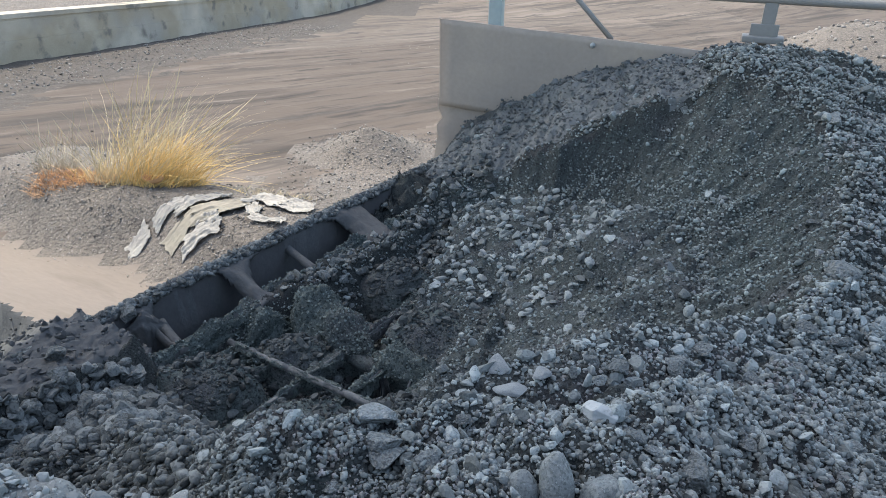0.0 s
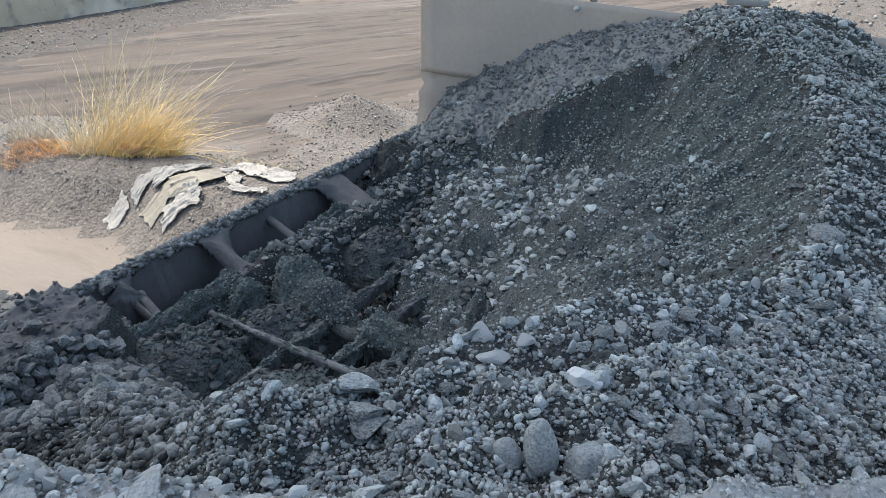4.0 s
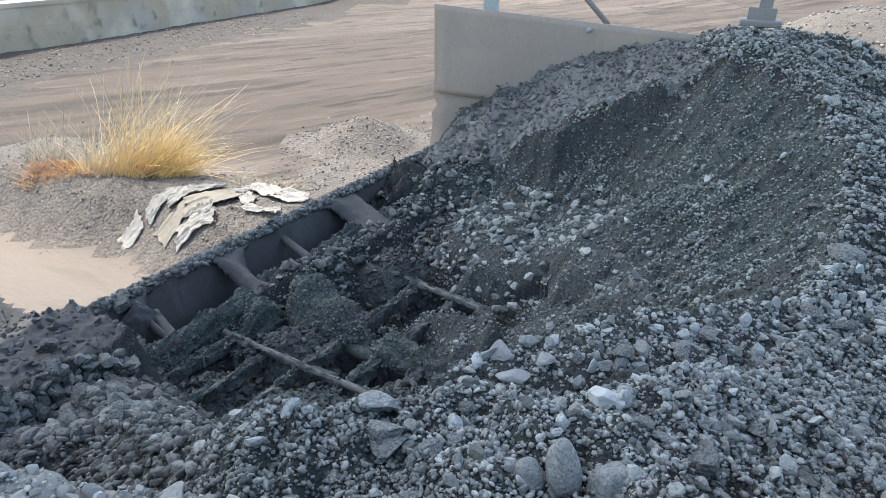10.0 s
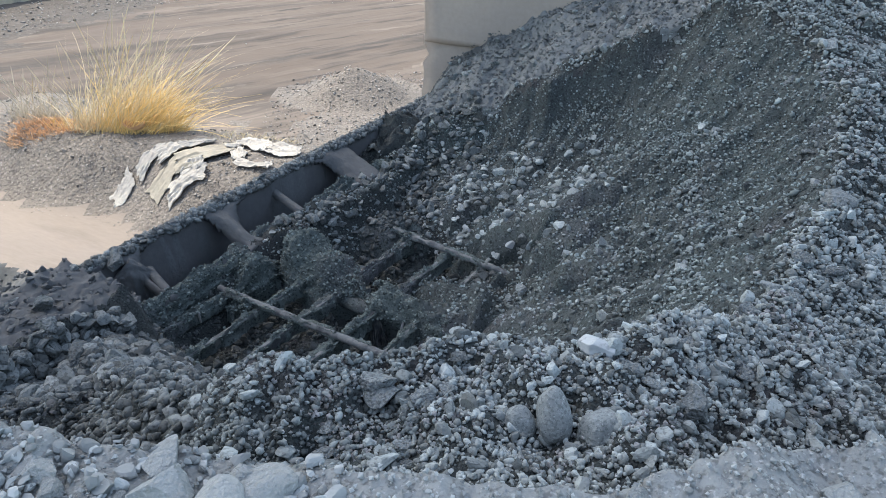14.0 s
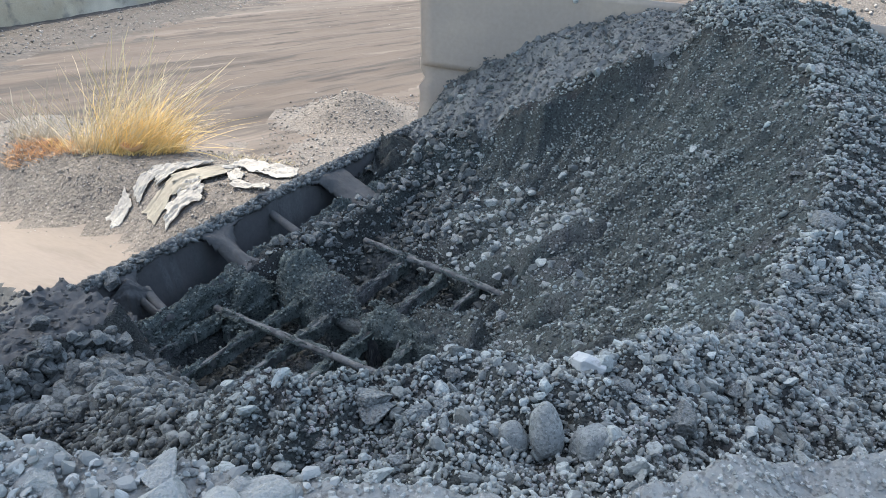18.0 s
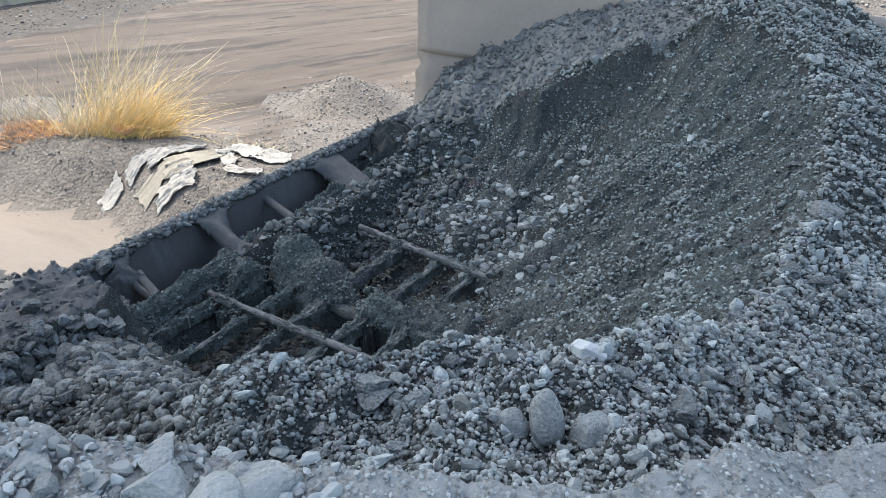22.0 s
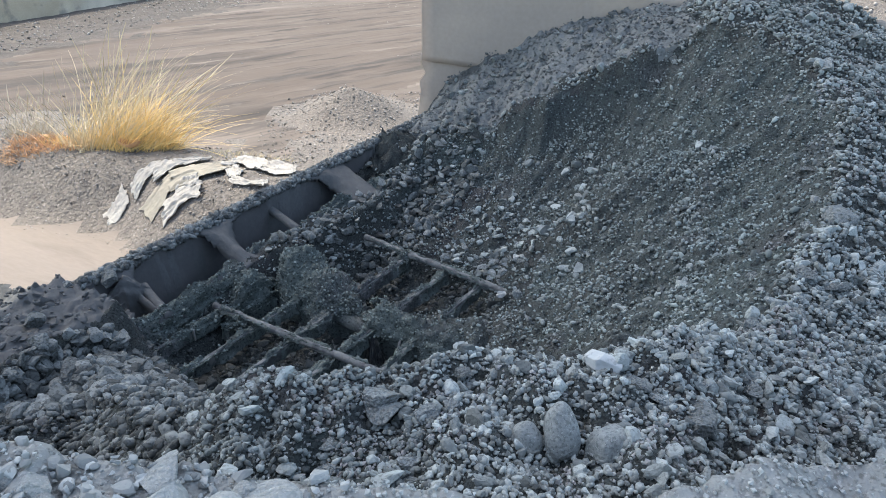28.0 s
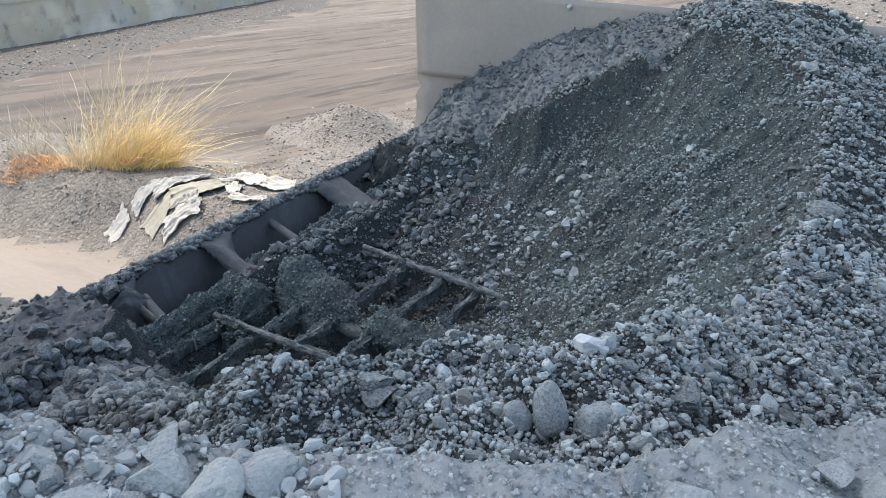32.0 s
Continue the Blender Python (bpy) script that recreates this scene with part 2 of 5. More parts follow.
def box(size, at=(0, 0, 0), bevel=0.0, turn=None):
    bm = bmesh.new()
    bmesh.ops.create_cube(bm, size=1.0)
    bmesh.ops.scale(bm, vec=size, verts=bm.verts)
    if bevel:
        bmesh.ops.bevel(bm, geom=bm.edges[:], offset=bevel, segments=2, affect="EDGES", profile=0.6)
    if turn is not None:
        bmesh.ops.transform(bm, matrix=turn, verts=bm.verts)
    bmesh.ops.translate(bm, vec=at, verts=bm.verts)
    return bm


def rod(a, b, radius, sides=14, rough=0.0, seed=0, rings=2, squash=1.0):
    """A round bar from a to b, with an uneven skin where rough is given."""
    a, b = Vector(a), Vector(b)
    way = b - a
    side = way.orthogonal().normalized()
    up = way.normalized().cross(side)
    bm = bmesh.new()
    rows = []
    for i in range(rings):
        c = a + way * (i / (rings - 1))
        row = []
        for k in range(sides):
            t = 2 * math.pi * k / sides
            d = side * math.cos(t) + up * math.sin(t) * squash
            s = radius
            if rough:
                s += rough * (noise.fractal(Vector((c + d * radius) * 22) + Vector((seed * 7.1, 0, 0)), 0.8, 2.1, 4))
            row.append(bm.verts.new(c + d * s))
        rows.append(row)
    for r0, r1 in zip(rows, rows[1:]):
        for k in range(sides):
            bm.faces.new((r0[k], r0[(k + 1) % sides], r1[(k + 1) % sides], r1[k]))
    bm.faces.new(rows[0][::-1])
    bm.faces.new(rows[-1])
    return bm


def ico(sub):
    bm = bmesh.new()
    bmesh.ops.create_icosphere(bm, subdivisions=sub, radius=1.0)
    v = np.array([p.co[:] for p in bm.verts])
    f = np.array([[q.index for q in p.verts] for p in bm.faces])
    bm.free()
    return v, f


def stone_shape(sub, seed, jag=0.22, cuts=5):
    """A chipped, angular stone about one unit across."""
    rng = np.random.RandomState(seed)
    v, f = ico(sub)
    for _ in range(cuts):
        nrm = rng.normal(size=3)
        nrm /= np.linalg.norm(nrm)
        h = v @ nrm
        lim = rng.uniform(0.38, 0.72)
        v = v - np.where(h > lim, (h - lim) * 0.97, 0)[:, None] * nrm
    d = np.array([0.5 * noise.noise(Vector(p * 1.4) + Vector((seed * 3.7, 1.3, 0))) + 0.3 * noise.noise(Vector(p * 4.1) + Vector((seed * 1.9, 9.3, 0))) for p in v])
    v = v * (1 + jag * d)[:, None]
    v = v * rng.uniform((0.92, 0.7, 0.52), (1.32, 1.0, 0.88))
    return v * 0.62, f


def crumb_shape(seed):
    """The smallest chips: eight uneven faces."""
    rng = np.random.RandomState(seed)
    v = np.array([(1, 0, 0), (-1, 0, 0), (0, 1, 0), (0, -1, 0), (0, 0, 1), (0, 0, -1)], float)
    v = v * rng.uniform(0.7, 1.25, (6, 1)) + rng.uniform(-0.25, 0.25, (6, 3))
    f = np.array([(4, 0, 2), (4, 2, 1), (4, 1, 3), (4, 3, 0), (5, 2, 0), (5, 1, 2), (5, 3, 1), (5, 0, 3)])
    return v * 0.62, f


SHAPES_TINY = [crumb_shape(s + 300) for s in range(16)]
SHAPES_LOW = [stone_shape(1, s, 0.35, 3) for s in range(20)]
SHAPES_MID = [stone_shape(2, s + 50, 0.2, 8) for s in range(20)]
SHAPES_HIGH = [stone_shape(3, s + 90, 0.16, 11) for s in range(16)]


def spin(rng, n):
    q = rng.normal(size=(n, 4))
    q /= np.linalg.norm(q, axis=1)[:, None]
    w, x, y, z = q.T
    return np.stack([1 - 2 * (y * y + z * z), 2 * (x * y - z * w), 2 * (x * z + y * w), 2 * (x * y + z * w), 1 - 2 * (x * x + z * z), 2 * (y * z - x * w),
                     2 * (x * z - y * w), 2 * (y * z + x * w), 1 - 2 * (x * x + y * y)], -1).reshape(-1, 3, 3)


def stones_mesh(name, places, sizes, mat, seed=0, shapes=None):
    """Many stones in one mesh."""
    rng = np.random.RandomState(seed)
    shapes = shapes or SHAPES_LOW
    which = rng.randint(len(shapes), size=len(places))
    vs, fs, n = [], [], 0
    for k, (v, f) in enumerate(shapes):
        sel = np.where(which == k)[0]
        if not len(sel):
            continue
        r = spin(rng, len(sel))
        vv = np.einsum("nij,vj->nvi", r, v) * sizes[sel][:, None, None]
        vv[:, :, 2] *= 0.85
        vv += places[sel][:, None, :]
        vs.append(vv.reshape(-1, 3))
        fs.append((f[None] + (np.arange(len(sel)) * len(v))[:, None, None] + n).reshape(-1, 3))
        n += len(sel) * len(v)
    me = mesh_np(name, np.concatenate(vs), np.concatenate(fs), mat)
    return smooth(me) if shapes is SHAPES_LOW else me


# lattice noise for whole arrays
_LAT = np.random.RandomState(5).uniform(-1, 1, (256, 256))


def vnoise(x, y):
    xi, yi = np.floor(x).astype(int), np.floor(y).astype(int)
    fx, fy = x - xi, y - yi
    fx, fy = fx * fx * (3 - 2 * fx), fy * fy * (3 - 2 * fy)
    g = lambda a, b: _LAT[a % 256, b % 256]
    return (g(xi, yi) * (1 - fx) + g(xi + 1, yi) * fx) * (1 - fy) + (g(xi, yi + 1) * (1 - fx) + g(xi + 1, yi + 1) * fx) * fy


def fbm(x, y, octaves=4, gain=0.5):
    s, a = 0, 1
    for k in range(octaves):
        s = s + a * vnoise(x * 2**k + 17.3 * k, y * 2**k + 5.1 * k)
        a *= gain
    return s


def smin(a, b, k):
    h = np.clip(0.5 + 0.5 * (b - a) / k, 0, 1)
    return b * (1 - h) + a * h - k * h * (1 - h)


def smax(a, b, k):
    return -smin(-a, -b, k)


# ---- plan of the hopper: p across it, q along its left wall ----
HO, HU, HV = np.array([-1.10, 2.15]), np.array([0.5627, 0.8263]), np.array([0.8263, -0.5627])
GU, GV = np.array([0.469, 0.883]), np.array([0.883, -0.469])     # along and across the yard's gravel bank
HOPPER = Matrix(((HV[0], HU[0], 0, HO[0]), (HV[1], HU[1], 0, HO[1]), (0, 0, 1, 0), (0, 0, 0, 1)))
GRATE_Z = -0.28
PLATE_A, PLATE_B = np.array([-0.04, 4.25]), np.array([2.9, 3.25])


def to_pq(x, y):
    return (x - HO[0]) * HV[0] + (y - HO[1]) * HV[1], (x - HO[0]) * HU[0] + (y - HO[1]) * HU[1]


def to_bank(x, y):
    return (x - HO[0]) * GV[0] + (y - HO[1]) * GV[1], (x - HO[0]) * GU[0] + (y - HO[1]) * GU[1]


def from_pq(p, q, z=0.0):
    w = HO + p * HV + q * HU
    return Vector((w[0], w[1], z))


DRAIN = np.array([[-0.97, 2.20], [-0.62, 2.00], [-0.16, 1.92], [0.12, 2.04], [0.28, 2.50], [0.24, 2.74], [0.02, 2.94], [-0.22, 3.04], [-0.95, 2.33]])


def outside(x, y, poly):
    """Distance to a convex polygon (anticlockwise), and how deep inside as a negative."""
    best, inside = np.full(x.shape, 1e9), np.full(x.shape, -1e9)
    for a, b in zip(poly, np.roll(poly, -1, 0)):
        e = b - a
        t = np.clip(((x - a[0]) * e[0] + (y - a[1]) * e[1]) / (e @ e), 0, 1)
        best = np.minimum(best, np.hypot(x - a[0] - t * e[0], y - a[1] - t * e[1]))
        inside = np.maximum(inside, ((x - a[0]) * e[1] - (y - a[1]) * e[0]) / np.hypot(*e))
    return np.where(inside < 0, inside, best)


TH = np.radians([-180, -150, -116, -95, -85, -75, -68, -60, -49, -37, -26, 0, 19, 27, 40, 59, 87, 110, 180])
SL = np.array([0.8, 0.8, 0.85, 0.95, 1.02, 1.05, 0.93, 0.90, 0.88, 0.95, 0.84, 0.76, 0.79, 0.78, 0.68, 0.56, 0.3, 0.3, 0.8])


def z_out(x, y):
    """The heap's own top outside the bowl."""
    p, q = to_bank(x, y)
    top = 0.658 - 0.022 * np.exp(-((y - 0.90) / 0.08) ** 2) - 0.38 * np.maximum(0, x - 0.3) + 0.25 * np.maximum(0, y - 1.25)
    top = smin(top, 0.67 + 0 * x, 0.06) + 0.035 * fbm(x * 1.6 + 3, y * 1.6, 3)
    far = 0.33 + 0.76 * (p - 0.72) + 0.05 * fbm(x * 2.1, y * 2.1 + 8, 3)
    z = smin(top, far, 0.12)
    near = 0.655 - 0.03 * np.clip((0.06 - x) / 0.15, 0, 1) + 1.05 * np.minimum(x + 0.205, 0.04) + 0.04 * fbm(x * 2.5 + 11, y * 2.5, 3)
    z = smin(z, np.maximum(near, -0.12 + 0.05 * fbm(x * 3, y * 3, 3)) + 2.0 * np.clip(y - 1.9, 0, 1), 0.08)
    lip = np.interp(x, (-0.6, -0.4, -0.27, -0.085, 0.0, 0.08, 0.17, 0.24, 0.285, 0.41, 0.535, 0.8), (0.81, 0.80, 0.774, 0.757, 0.736, 0.731, 0.708, 0.717, 0.745, 0.780, 0.790, 0.80))
    ledge = 0.729 + 0.006 * fbm(x * 2.2 + 5, y * 3 + 1, 3) - 6.0 * np.clip(y - lip - 0.005 * fbm(x * 9.1, 0 * x + 2, 3), 0, 1)
    return smax(z, ledge, 0.02)


def fill(x, y):
    """How much higher the loose material in the bowl lay at the start."""
    d = outside(x, y, DRAIN)
    ease = np.clip((0.72 - d) / 0.3, 0, 1)
    th = np.arctan2(y - 2.45, x + 0.25)
    side = np.clip((th + 1.2) / 0.3, 0, 1) * np.clip((1.35 - th) / 0.25, 0, 1)
    return (0.12 + 0.09 * np.clip(-d / 0.05, 0, 1)) * ease * side * np.clip((d + 0.34) / 0.2, 0, 1)


def plate_sb(x, y):
    """Way along the spill plate, and distance in front of it."""
    w = (PLATE_B - PLATE_A) / np.linalg.norm(PLATE_B - PLATE_A)
    return (x - PLATE_A[0]) * w[0] + (y - PLATE_A[1]) * w[1], (x - PLATE_A[0]) * w[1] - (y - PLATE_A[1]) * w[0]


def heap_z(x, y):
    """Height of the heap as the bowl ends up."""
    x, y = np.asarray(x, float), np.asarray(y, float)
    d = outside(x, y, DRAIN) + 0.04 * fbm(x * 3.3, y * 3.3, 3)
    th = np.arctan2(y - 2.45, x + 0.25)
    s = np.interp(th, TH, SL)
    zi = GRATE_Z - 0.04 + s * np.maximum(d, 0) * (1 + 0.12 * np.clip(d - 0.5, 0, 1))
    zi = zi + np.where(d < 0, 1.5 * np.maximum(d, -0.055), 0)
    z = smin(zi, z_out(x, y), 0.04)
    # the dusty shoulder between the bowl's rim and the plate, and the scarp under it
    s_, b_ = plate_sb(x, y)
    rim = 0.56 + 0.05 * fbm(s_ * 4, 0 * s_ + 3, 3)
    zr, zp = np.interp(s_, (0.15, 0.37, 0.66, 0.91, 1.15, 1.37, 1.56), (-0.13, -0.02, 0.11, 0.26, 0.42, 0.55, 0.66)), np.interp(s_, (-0.03, 0.15, 0.38, 0.59, 1.02, 1.26, 1.5), (-0.17, 0.08, 0.24, 0.35, 0.52, 0.57, 0.63))
    ramp = lambda a: np.clip(a, 0, 1) ** 2 * (3 - 2 * np.clip(a, 0, 1))
    along = ramp((s_ + 0.05) / 0.15) * ramp((1.55 - s_) / 0.3)
    m = ramp((rim + 0.02 - b_) / 0.05) * along
    z = z * (1 - m) + (zr + (zp - zr) * np.clip((rim - b_) / 0.56, -0.1, 1.1) + 0.02 * fbm(x * 5, y * 5, 3)) * m
    z = z - 0.11 * ramp((b_ - rim + 0.02) / 0.12) * (1 - ramp((b_ - 0.72) / 0.6)) * along
    p, q = to_bank(x, y)
    bank = -0.07 + 0.03 * fbm(p * 5, q * 5, 3) - 1.4 * np.maximum(0, p - 0.02) - 3 * np.maximum(0, q - 0.10) - 0.6 * np.maximum(0, -0.28 - p)
    z = smax(z, bank, 0.03)
    p, q = to_pq(x, y)
    side = -0.19 + 0.02 * fbm(p * 6, q * 6, 3) - 2.2 * np.maximum(0, p + 0.012 - 0.12 * np.clip((q - 0.62) / 0.2, 0, 1)) - 3 * np.maximum(0, -0.02 - q)
    return smax(z, side, 0.02)


def brow(x, y):
    """The overhanging brow on the bowl's near side, before it slumps."""
    e = np.clip(1 - ((x - 0.5) / 0.5) ** 2 - ((y - 1.10 - 0.38 * x) / 0.15) ** 2, 0, 1)
    top = z_out(x, y) - 0.02
    return np.where(e > 0, np.minimum(top, heap_z(x, y) + 0.2 * np.sqrt(e)), heap_z(x, y))


def streaks(x, y):
    """Shallow runnels down the bowl's faces."""
    d, th = outside(x, y, DRAIN), np.arctan2(y - 2.45, x + 0.25)
    return (0.022 * np.abs(fbm(th * 11 + 0.4 * d, d * 1.6 + 7, 3)) + 0.012 * np.abs(fbm(th * 34, d * 3.1 + 2, 2))) * np.clip((d - 0.3) / 0.2, 0, 1)


def rough_z(x, y):
    z = heap_z(x, y)
    level = 1 - 0.8 * np.clip((0.86 - y) / 0.05, 0, 1)     # the trodden ledge lies flat
    return z + (0.016 * fbm(x * 9, y * 9, 3) + 0.012 * fbm(x * 32, y * 32, 2)) * level + streaks(x, y)


def pebbles(x, y, cell, seed=0, low=0.42, high=0.72):
    """Height of a closely packed bed of irregular stones about one cell across."""
    gx, gy = np.floor(x / cell).astype(int), np.floor(y / cell).astype(int)
    best = np.zeros(np.shape(x))
    for dx in (-1, 0, 1):
        for dy in (-1, 0, 1):
            ix, iy = gx + dx, gy + dy
            r1, r2 = _LAT[(ix * 7 + seed) % 256, (iy * 13 + seed) % 256], _LAT[(ix * 5 + 31 + seed) % 256, (iy * 11 + 77) % 256]
            r3, r4 = _LAT[(ix * 3 + 91) % 256, (iy * 17 + 5 + seed) % 256], _LAT[(ix * 9 + 13) % 256, (iy * 7 + 150 + seed) % 256]
            ox, oy = x / cell - ix - 0.5 - 0.4 * r1, y / cell - iy - 0.5 - 0.4 * r2
            ca, sa = np.cos(3.1 * r3), np.sin(3.1 * r3)
            u, v = ox * ca + oy * sa, (oy * ca - ox * sa) * (1.25 + 0.3 * r4)
            r = low + (high - low) * (0.5 + 0.5 * r4)
            d = (np.abs(u) ** 2.5 + np.abs(v) ** 2.5) ** 0.4 / r
            best = np.maximum(best, r * np.sqrt(np.maximum(0, 1 - d**2.4)) * (1 + 0.5 * r1 * u + 0.5 * r2 * v) * (0.75 + 0.25 * r3))
    return best * cell


# ---- ground ----
def ground_z(x, y):
    x, y = np.asarray(x, float), np.asarray(y, float)
    base = -1.4 - 0.083 * (np.clip(y, 2, 34) - 5)
    w = (x + 2.2) * GU[0] + (y - 4.7) * GU[1] + 0.12 * fbm(x * 0.8, y * 0.8, 2)
    s = (x + 2.2) * GV[0] + (y - 4.7) * GV[1]
    step = lambda a: np.clip(a, 0, 1) ** 2 * (3 - 2 * np.clip(a, 0, 1))
    bank = 0.47 * step(w / 0.65) * step((2.1 - w) / 0.9) * step((s + 4.2) / 1.5) * step((1.9 - s) / 1.2)
    cone = np.maximum(0, 0.42 - 0.58 * np.hypot(x + 1.05, y - 8.6))
    heap = 1.35 * np.exp(-((x - 7.6) / 2.6) ** 2 - ((y - 13.6) / 2.2) ** 2)
    a, b = 0.74 * x + 0.67 * y, 0.74 * y - 0.67 * x
    base = base + 0.03 * np.abs(fbm(a * 0.14 + 3, b * 2.1, 3)) * np.clip((y - 6) / 2, 0, 1)
    return base + bank + cone + heap + 0.014 * fbm(a * 0.3, b * 1.6, 4) + 0.012 * fbm(x * 5, y * 5, 3)


def sheet(name, x0, x1, y0, y1, step, zf, mat, keep=None):
    xs, ys = np.arange(x0, x1 + step / 2, step), np.arange(y0, y1 + step / 2, step)
    gx, gy = np.meshgrid(xs, ys)
    v = np.stack([gx, gy, zf(gx, gy)], -1).reshape(-1, 3)
    i = np.arange(len(ys) * len(xs)).reshape(len(ys), len(xs))
    f = np.stack([i[:-1, :-1], i[:-1, 1:], i[1:, 1:], i[1:, :-1]], -1).reshape(-1, 4)
    if keep is not None:
        f = f[keep(v[f].mean(1))]
        used = np.unique(f)
        back = np.zeros(len(v), int)
        back[used] = np.arange(len(used))
        v, f = v[used], back[f]
    return smooth(mesh_np(name, v, f, mat))


def ground():
    xs = np.concatenate([-np.geomspace(900, 14, 24), np.arange(-13.5, 14, 0.12), np.geomspace(14, 900, 24)])
    ys = np.concatenate([-np.geomspace(900, 4, 20), np.arange(-3, 24, 0.15), np.geomspace(24, 1500, 30)])
    gx, gy = np.meshgrid(xs, ys)
    v = np.stack([gx, gy, ground_z(gx, gy)], -1).reshape(-1, 3)
    i = np.arange(len(ys) * len(xs)).reshape(len(ys), len(xs))
    f = np.stack([i[:-1, :-1], i[:-1, 1:], i[1:, 1:], i[1:, :-1]], -1).reshape(-1, 4)
    c = v[f].mean(1)
    bw = (c[:, 0] + 2.2) * GU[0] + (c[:, 1] - 4.7) * GU[1] + 0.12 * fbm(c[:, 0] * 0.8, c[:, 1] * 0.8, 2)
    bs = (c[:, 0] + 2.2) * GV[0] + (c[:, 1] - 4.7) * GV[1]
    bankish = (bw > 0.02) & (bw < 2.0) & (bs > -4.2) & (bs < 1.9)
    bankish |= np.hypot((c[:, 0] - 7.6) / 4.2, (c[:, 1] - 13.6) / 3.4) < 1
    bankish |= np.hypot(c[:, 0] + 1.1, c[:, 1] - 8.7) < 0.85 + 0.2 * fbm(c[:, 0] * 2, c[:, 1] * 2, 2)
    bankish |= (c[:, 1] < 8.6 + 0.8 * fbm(c[:, 0], c[:, 1], 3)) & (c[:, 0] > -1.55 - 0.55 * (7.6 - c[:, 1]) + 0.8 * fbm(c[:, 0] * 2.3, c[:, 1] * 2.3, 5, 0.75)) & (c[:, 1] > 5.6) & (c[:, 0] < 2)
    off_wall = c[:, 0] + 10.3 - (c[:, 1] - 15.0) * 0.258
    by_wall = (off_wall > -0.6) & (off_wall < 3.3 + 1.1 * fbm(c[:, 0] * 0.8, c[:, 1] * 0.8, 4, 0.65))
    ta, tb = 0.74 * c[:, 0] + 0.67 * c[:, 1], 0.74 * c[:, 1] - 0.67 * c[:, 0]
    tracked = (tb > 8.2 + 1.6 * fbm(ta * 0.12, tb * 1.1, 4, 0.7)) & (tb < 17)
    front = (bw < 0.02) & (c[:, 1] < 5.6) & (bs < 1.9)
    kind = np.where(bankish, 1, np.where(front, 2, np.where(by_wall & (c[:, 1] > 8), 3, np.where(tracked, 4, 0))))
    tagged(new("ground", smooth(mesh_np("ground", v, f, [YARD, HEAP, YARD_PALE, FOOT, YARD_TRACK], kind))), "dusty tan yard with wheel tracks and grey gravel banks", "ground", kind="structure")


ground()


def retaining_wall():
    a, b = Vector((-10.3, 15.0, 0)), Vector((-5.4, 34.0, 0))
    way = (b - a).normalized()
    a, b = a - way * 12, b + way * 10
    mid, ln = (a + b) / 2, (b - a).length
    ang = math.atan2(way.y, way.x)
    t = empty("retaining_wall", Matrix.Translation((mid.x, mid.y, 0)) @ Matrix.Rotation(ang, 4, "Z"))
    # the wall follows the fall of the yard
    for nm, thick, z0, z1, off in (("wall_body", 0.5, -0.4, 1.02, 0.25), ("plinth", 0.60, -0.4, 0.50, 0.25), ("coping", 0.58, 0.97, 1.07, 0.25)):
        bm = bmesh.new()
        n = 60
        rows = []
        for i in range(n + 1):
            s = -ln / 2 + ln * i / n
            w = mid + way * s
            g = -1.4 - 0.083 * (min(w.y, 34) - 5)
            y0, y1 = off - thick / 2, off + thick / 2
            rows.append([bm.verts.new(c) for c in ((s, y0, g + z0), (s, y0, g + z1), (s, y1, g + z1), (s, y1, g + z0))])
        for r0, r1 in zip(rows, rows[1:]):
            for k in range(4):
                bm.faces.new((r0[k], r1[k], r1[(k + 1) % 4], r0[(k + 1) % 4]))
        part(nm, bm, CONCRETE, t, flat=True)
    tagged(t, "long low stained concrete retaining wall beside the yard", "wall", kind="structure")


retaining_wall()


def far_terrace():
    """Raised ground behind the retaining wall."""
    a, b = Vector((-10.3, 15.0, 0)), Vector((-5.4, 34.0, 0))
    way = (b - a).normalized()
    nrm = Vector((-way.y, way.x, 0))
    v = []
    for i in range(61):
        w = a + way * (-12 + i)
        g = -1.4 - 0.083 * (min(w.y, 34) - 5) + 0.96
        for k in range(8):
            c = w + nrm * (0.45 + k * 1.6)
            v.append((c.x, c.y, g + 0.06 * float(fbm(np.array(c.x * 1.5), np.array(c.y * 1.5), 3)) - 0.5 * (k == 7)))
    i = np.arange(61 * 8).reshape(61, 8)
    f = np.stack([i[:-1, :-1], i[1:, :-1], i[1:, 1:], i[:-1, 1:]], -1).reshape(-1, 4)
    tagged(new("terrace", smooth(mesh_np("terrace", v, f, HEAP))), "raised gravel ground behind the concrete wall", "ground", kind="structure")


far_terrace()


def shade_deck():
    """Added unseen deck, carried from behind; its shadow lies over the hopper and the heap."""
    h = 10.0
    k = h / math.tan(SUN_EL)
    off = Vector((math.cos(SUN_AZ) * k, math.sin(SUN_AZ) * k, h))
    t = empty("roof", Matrix.Translation(off) @ Matrix(((GV[0], GU[0], 0, HO[0]), (GV[1], GU[1], 0, HO[1]), (0, 0, 1, 0), (0, 0, 0, 1))))
    part("deck", box((6.4, 5.6, 0.12), (2.85, -0.13, 0)), SHADE_DECK, t)
    for p in (-0.1, 2.2):
        part("column", box((0.3, 0.3, 12.0), (p, -2.8, -6.0)), SHADE_DECK, t)
    for p in (-0.1, 2.9, 5.8):
        part("girder", box((0.2, 5.4, 0.35), (p, -0.13, 0.23)), SHADE_DECK, t)
    tagged(t, "plain high deck on rear columns, added out of view to cast shade", "roof", kind="structure")


shade_deck()


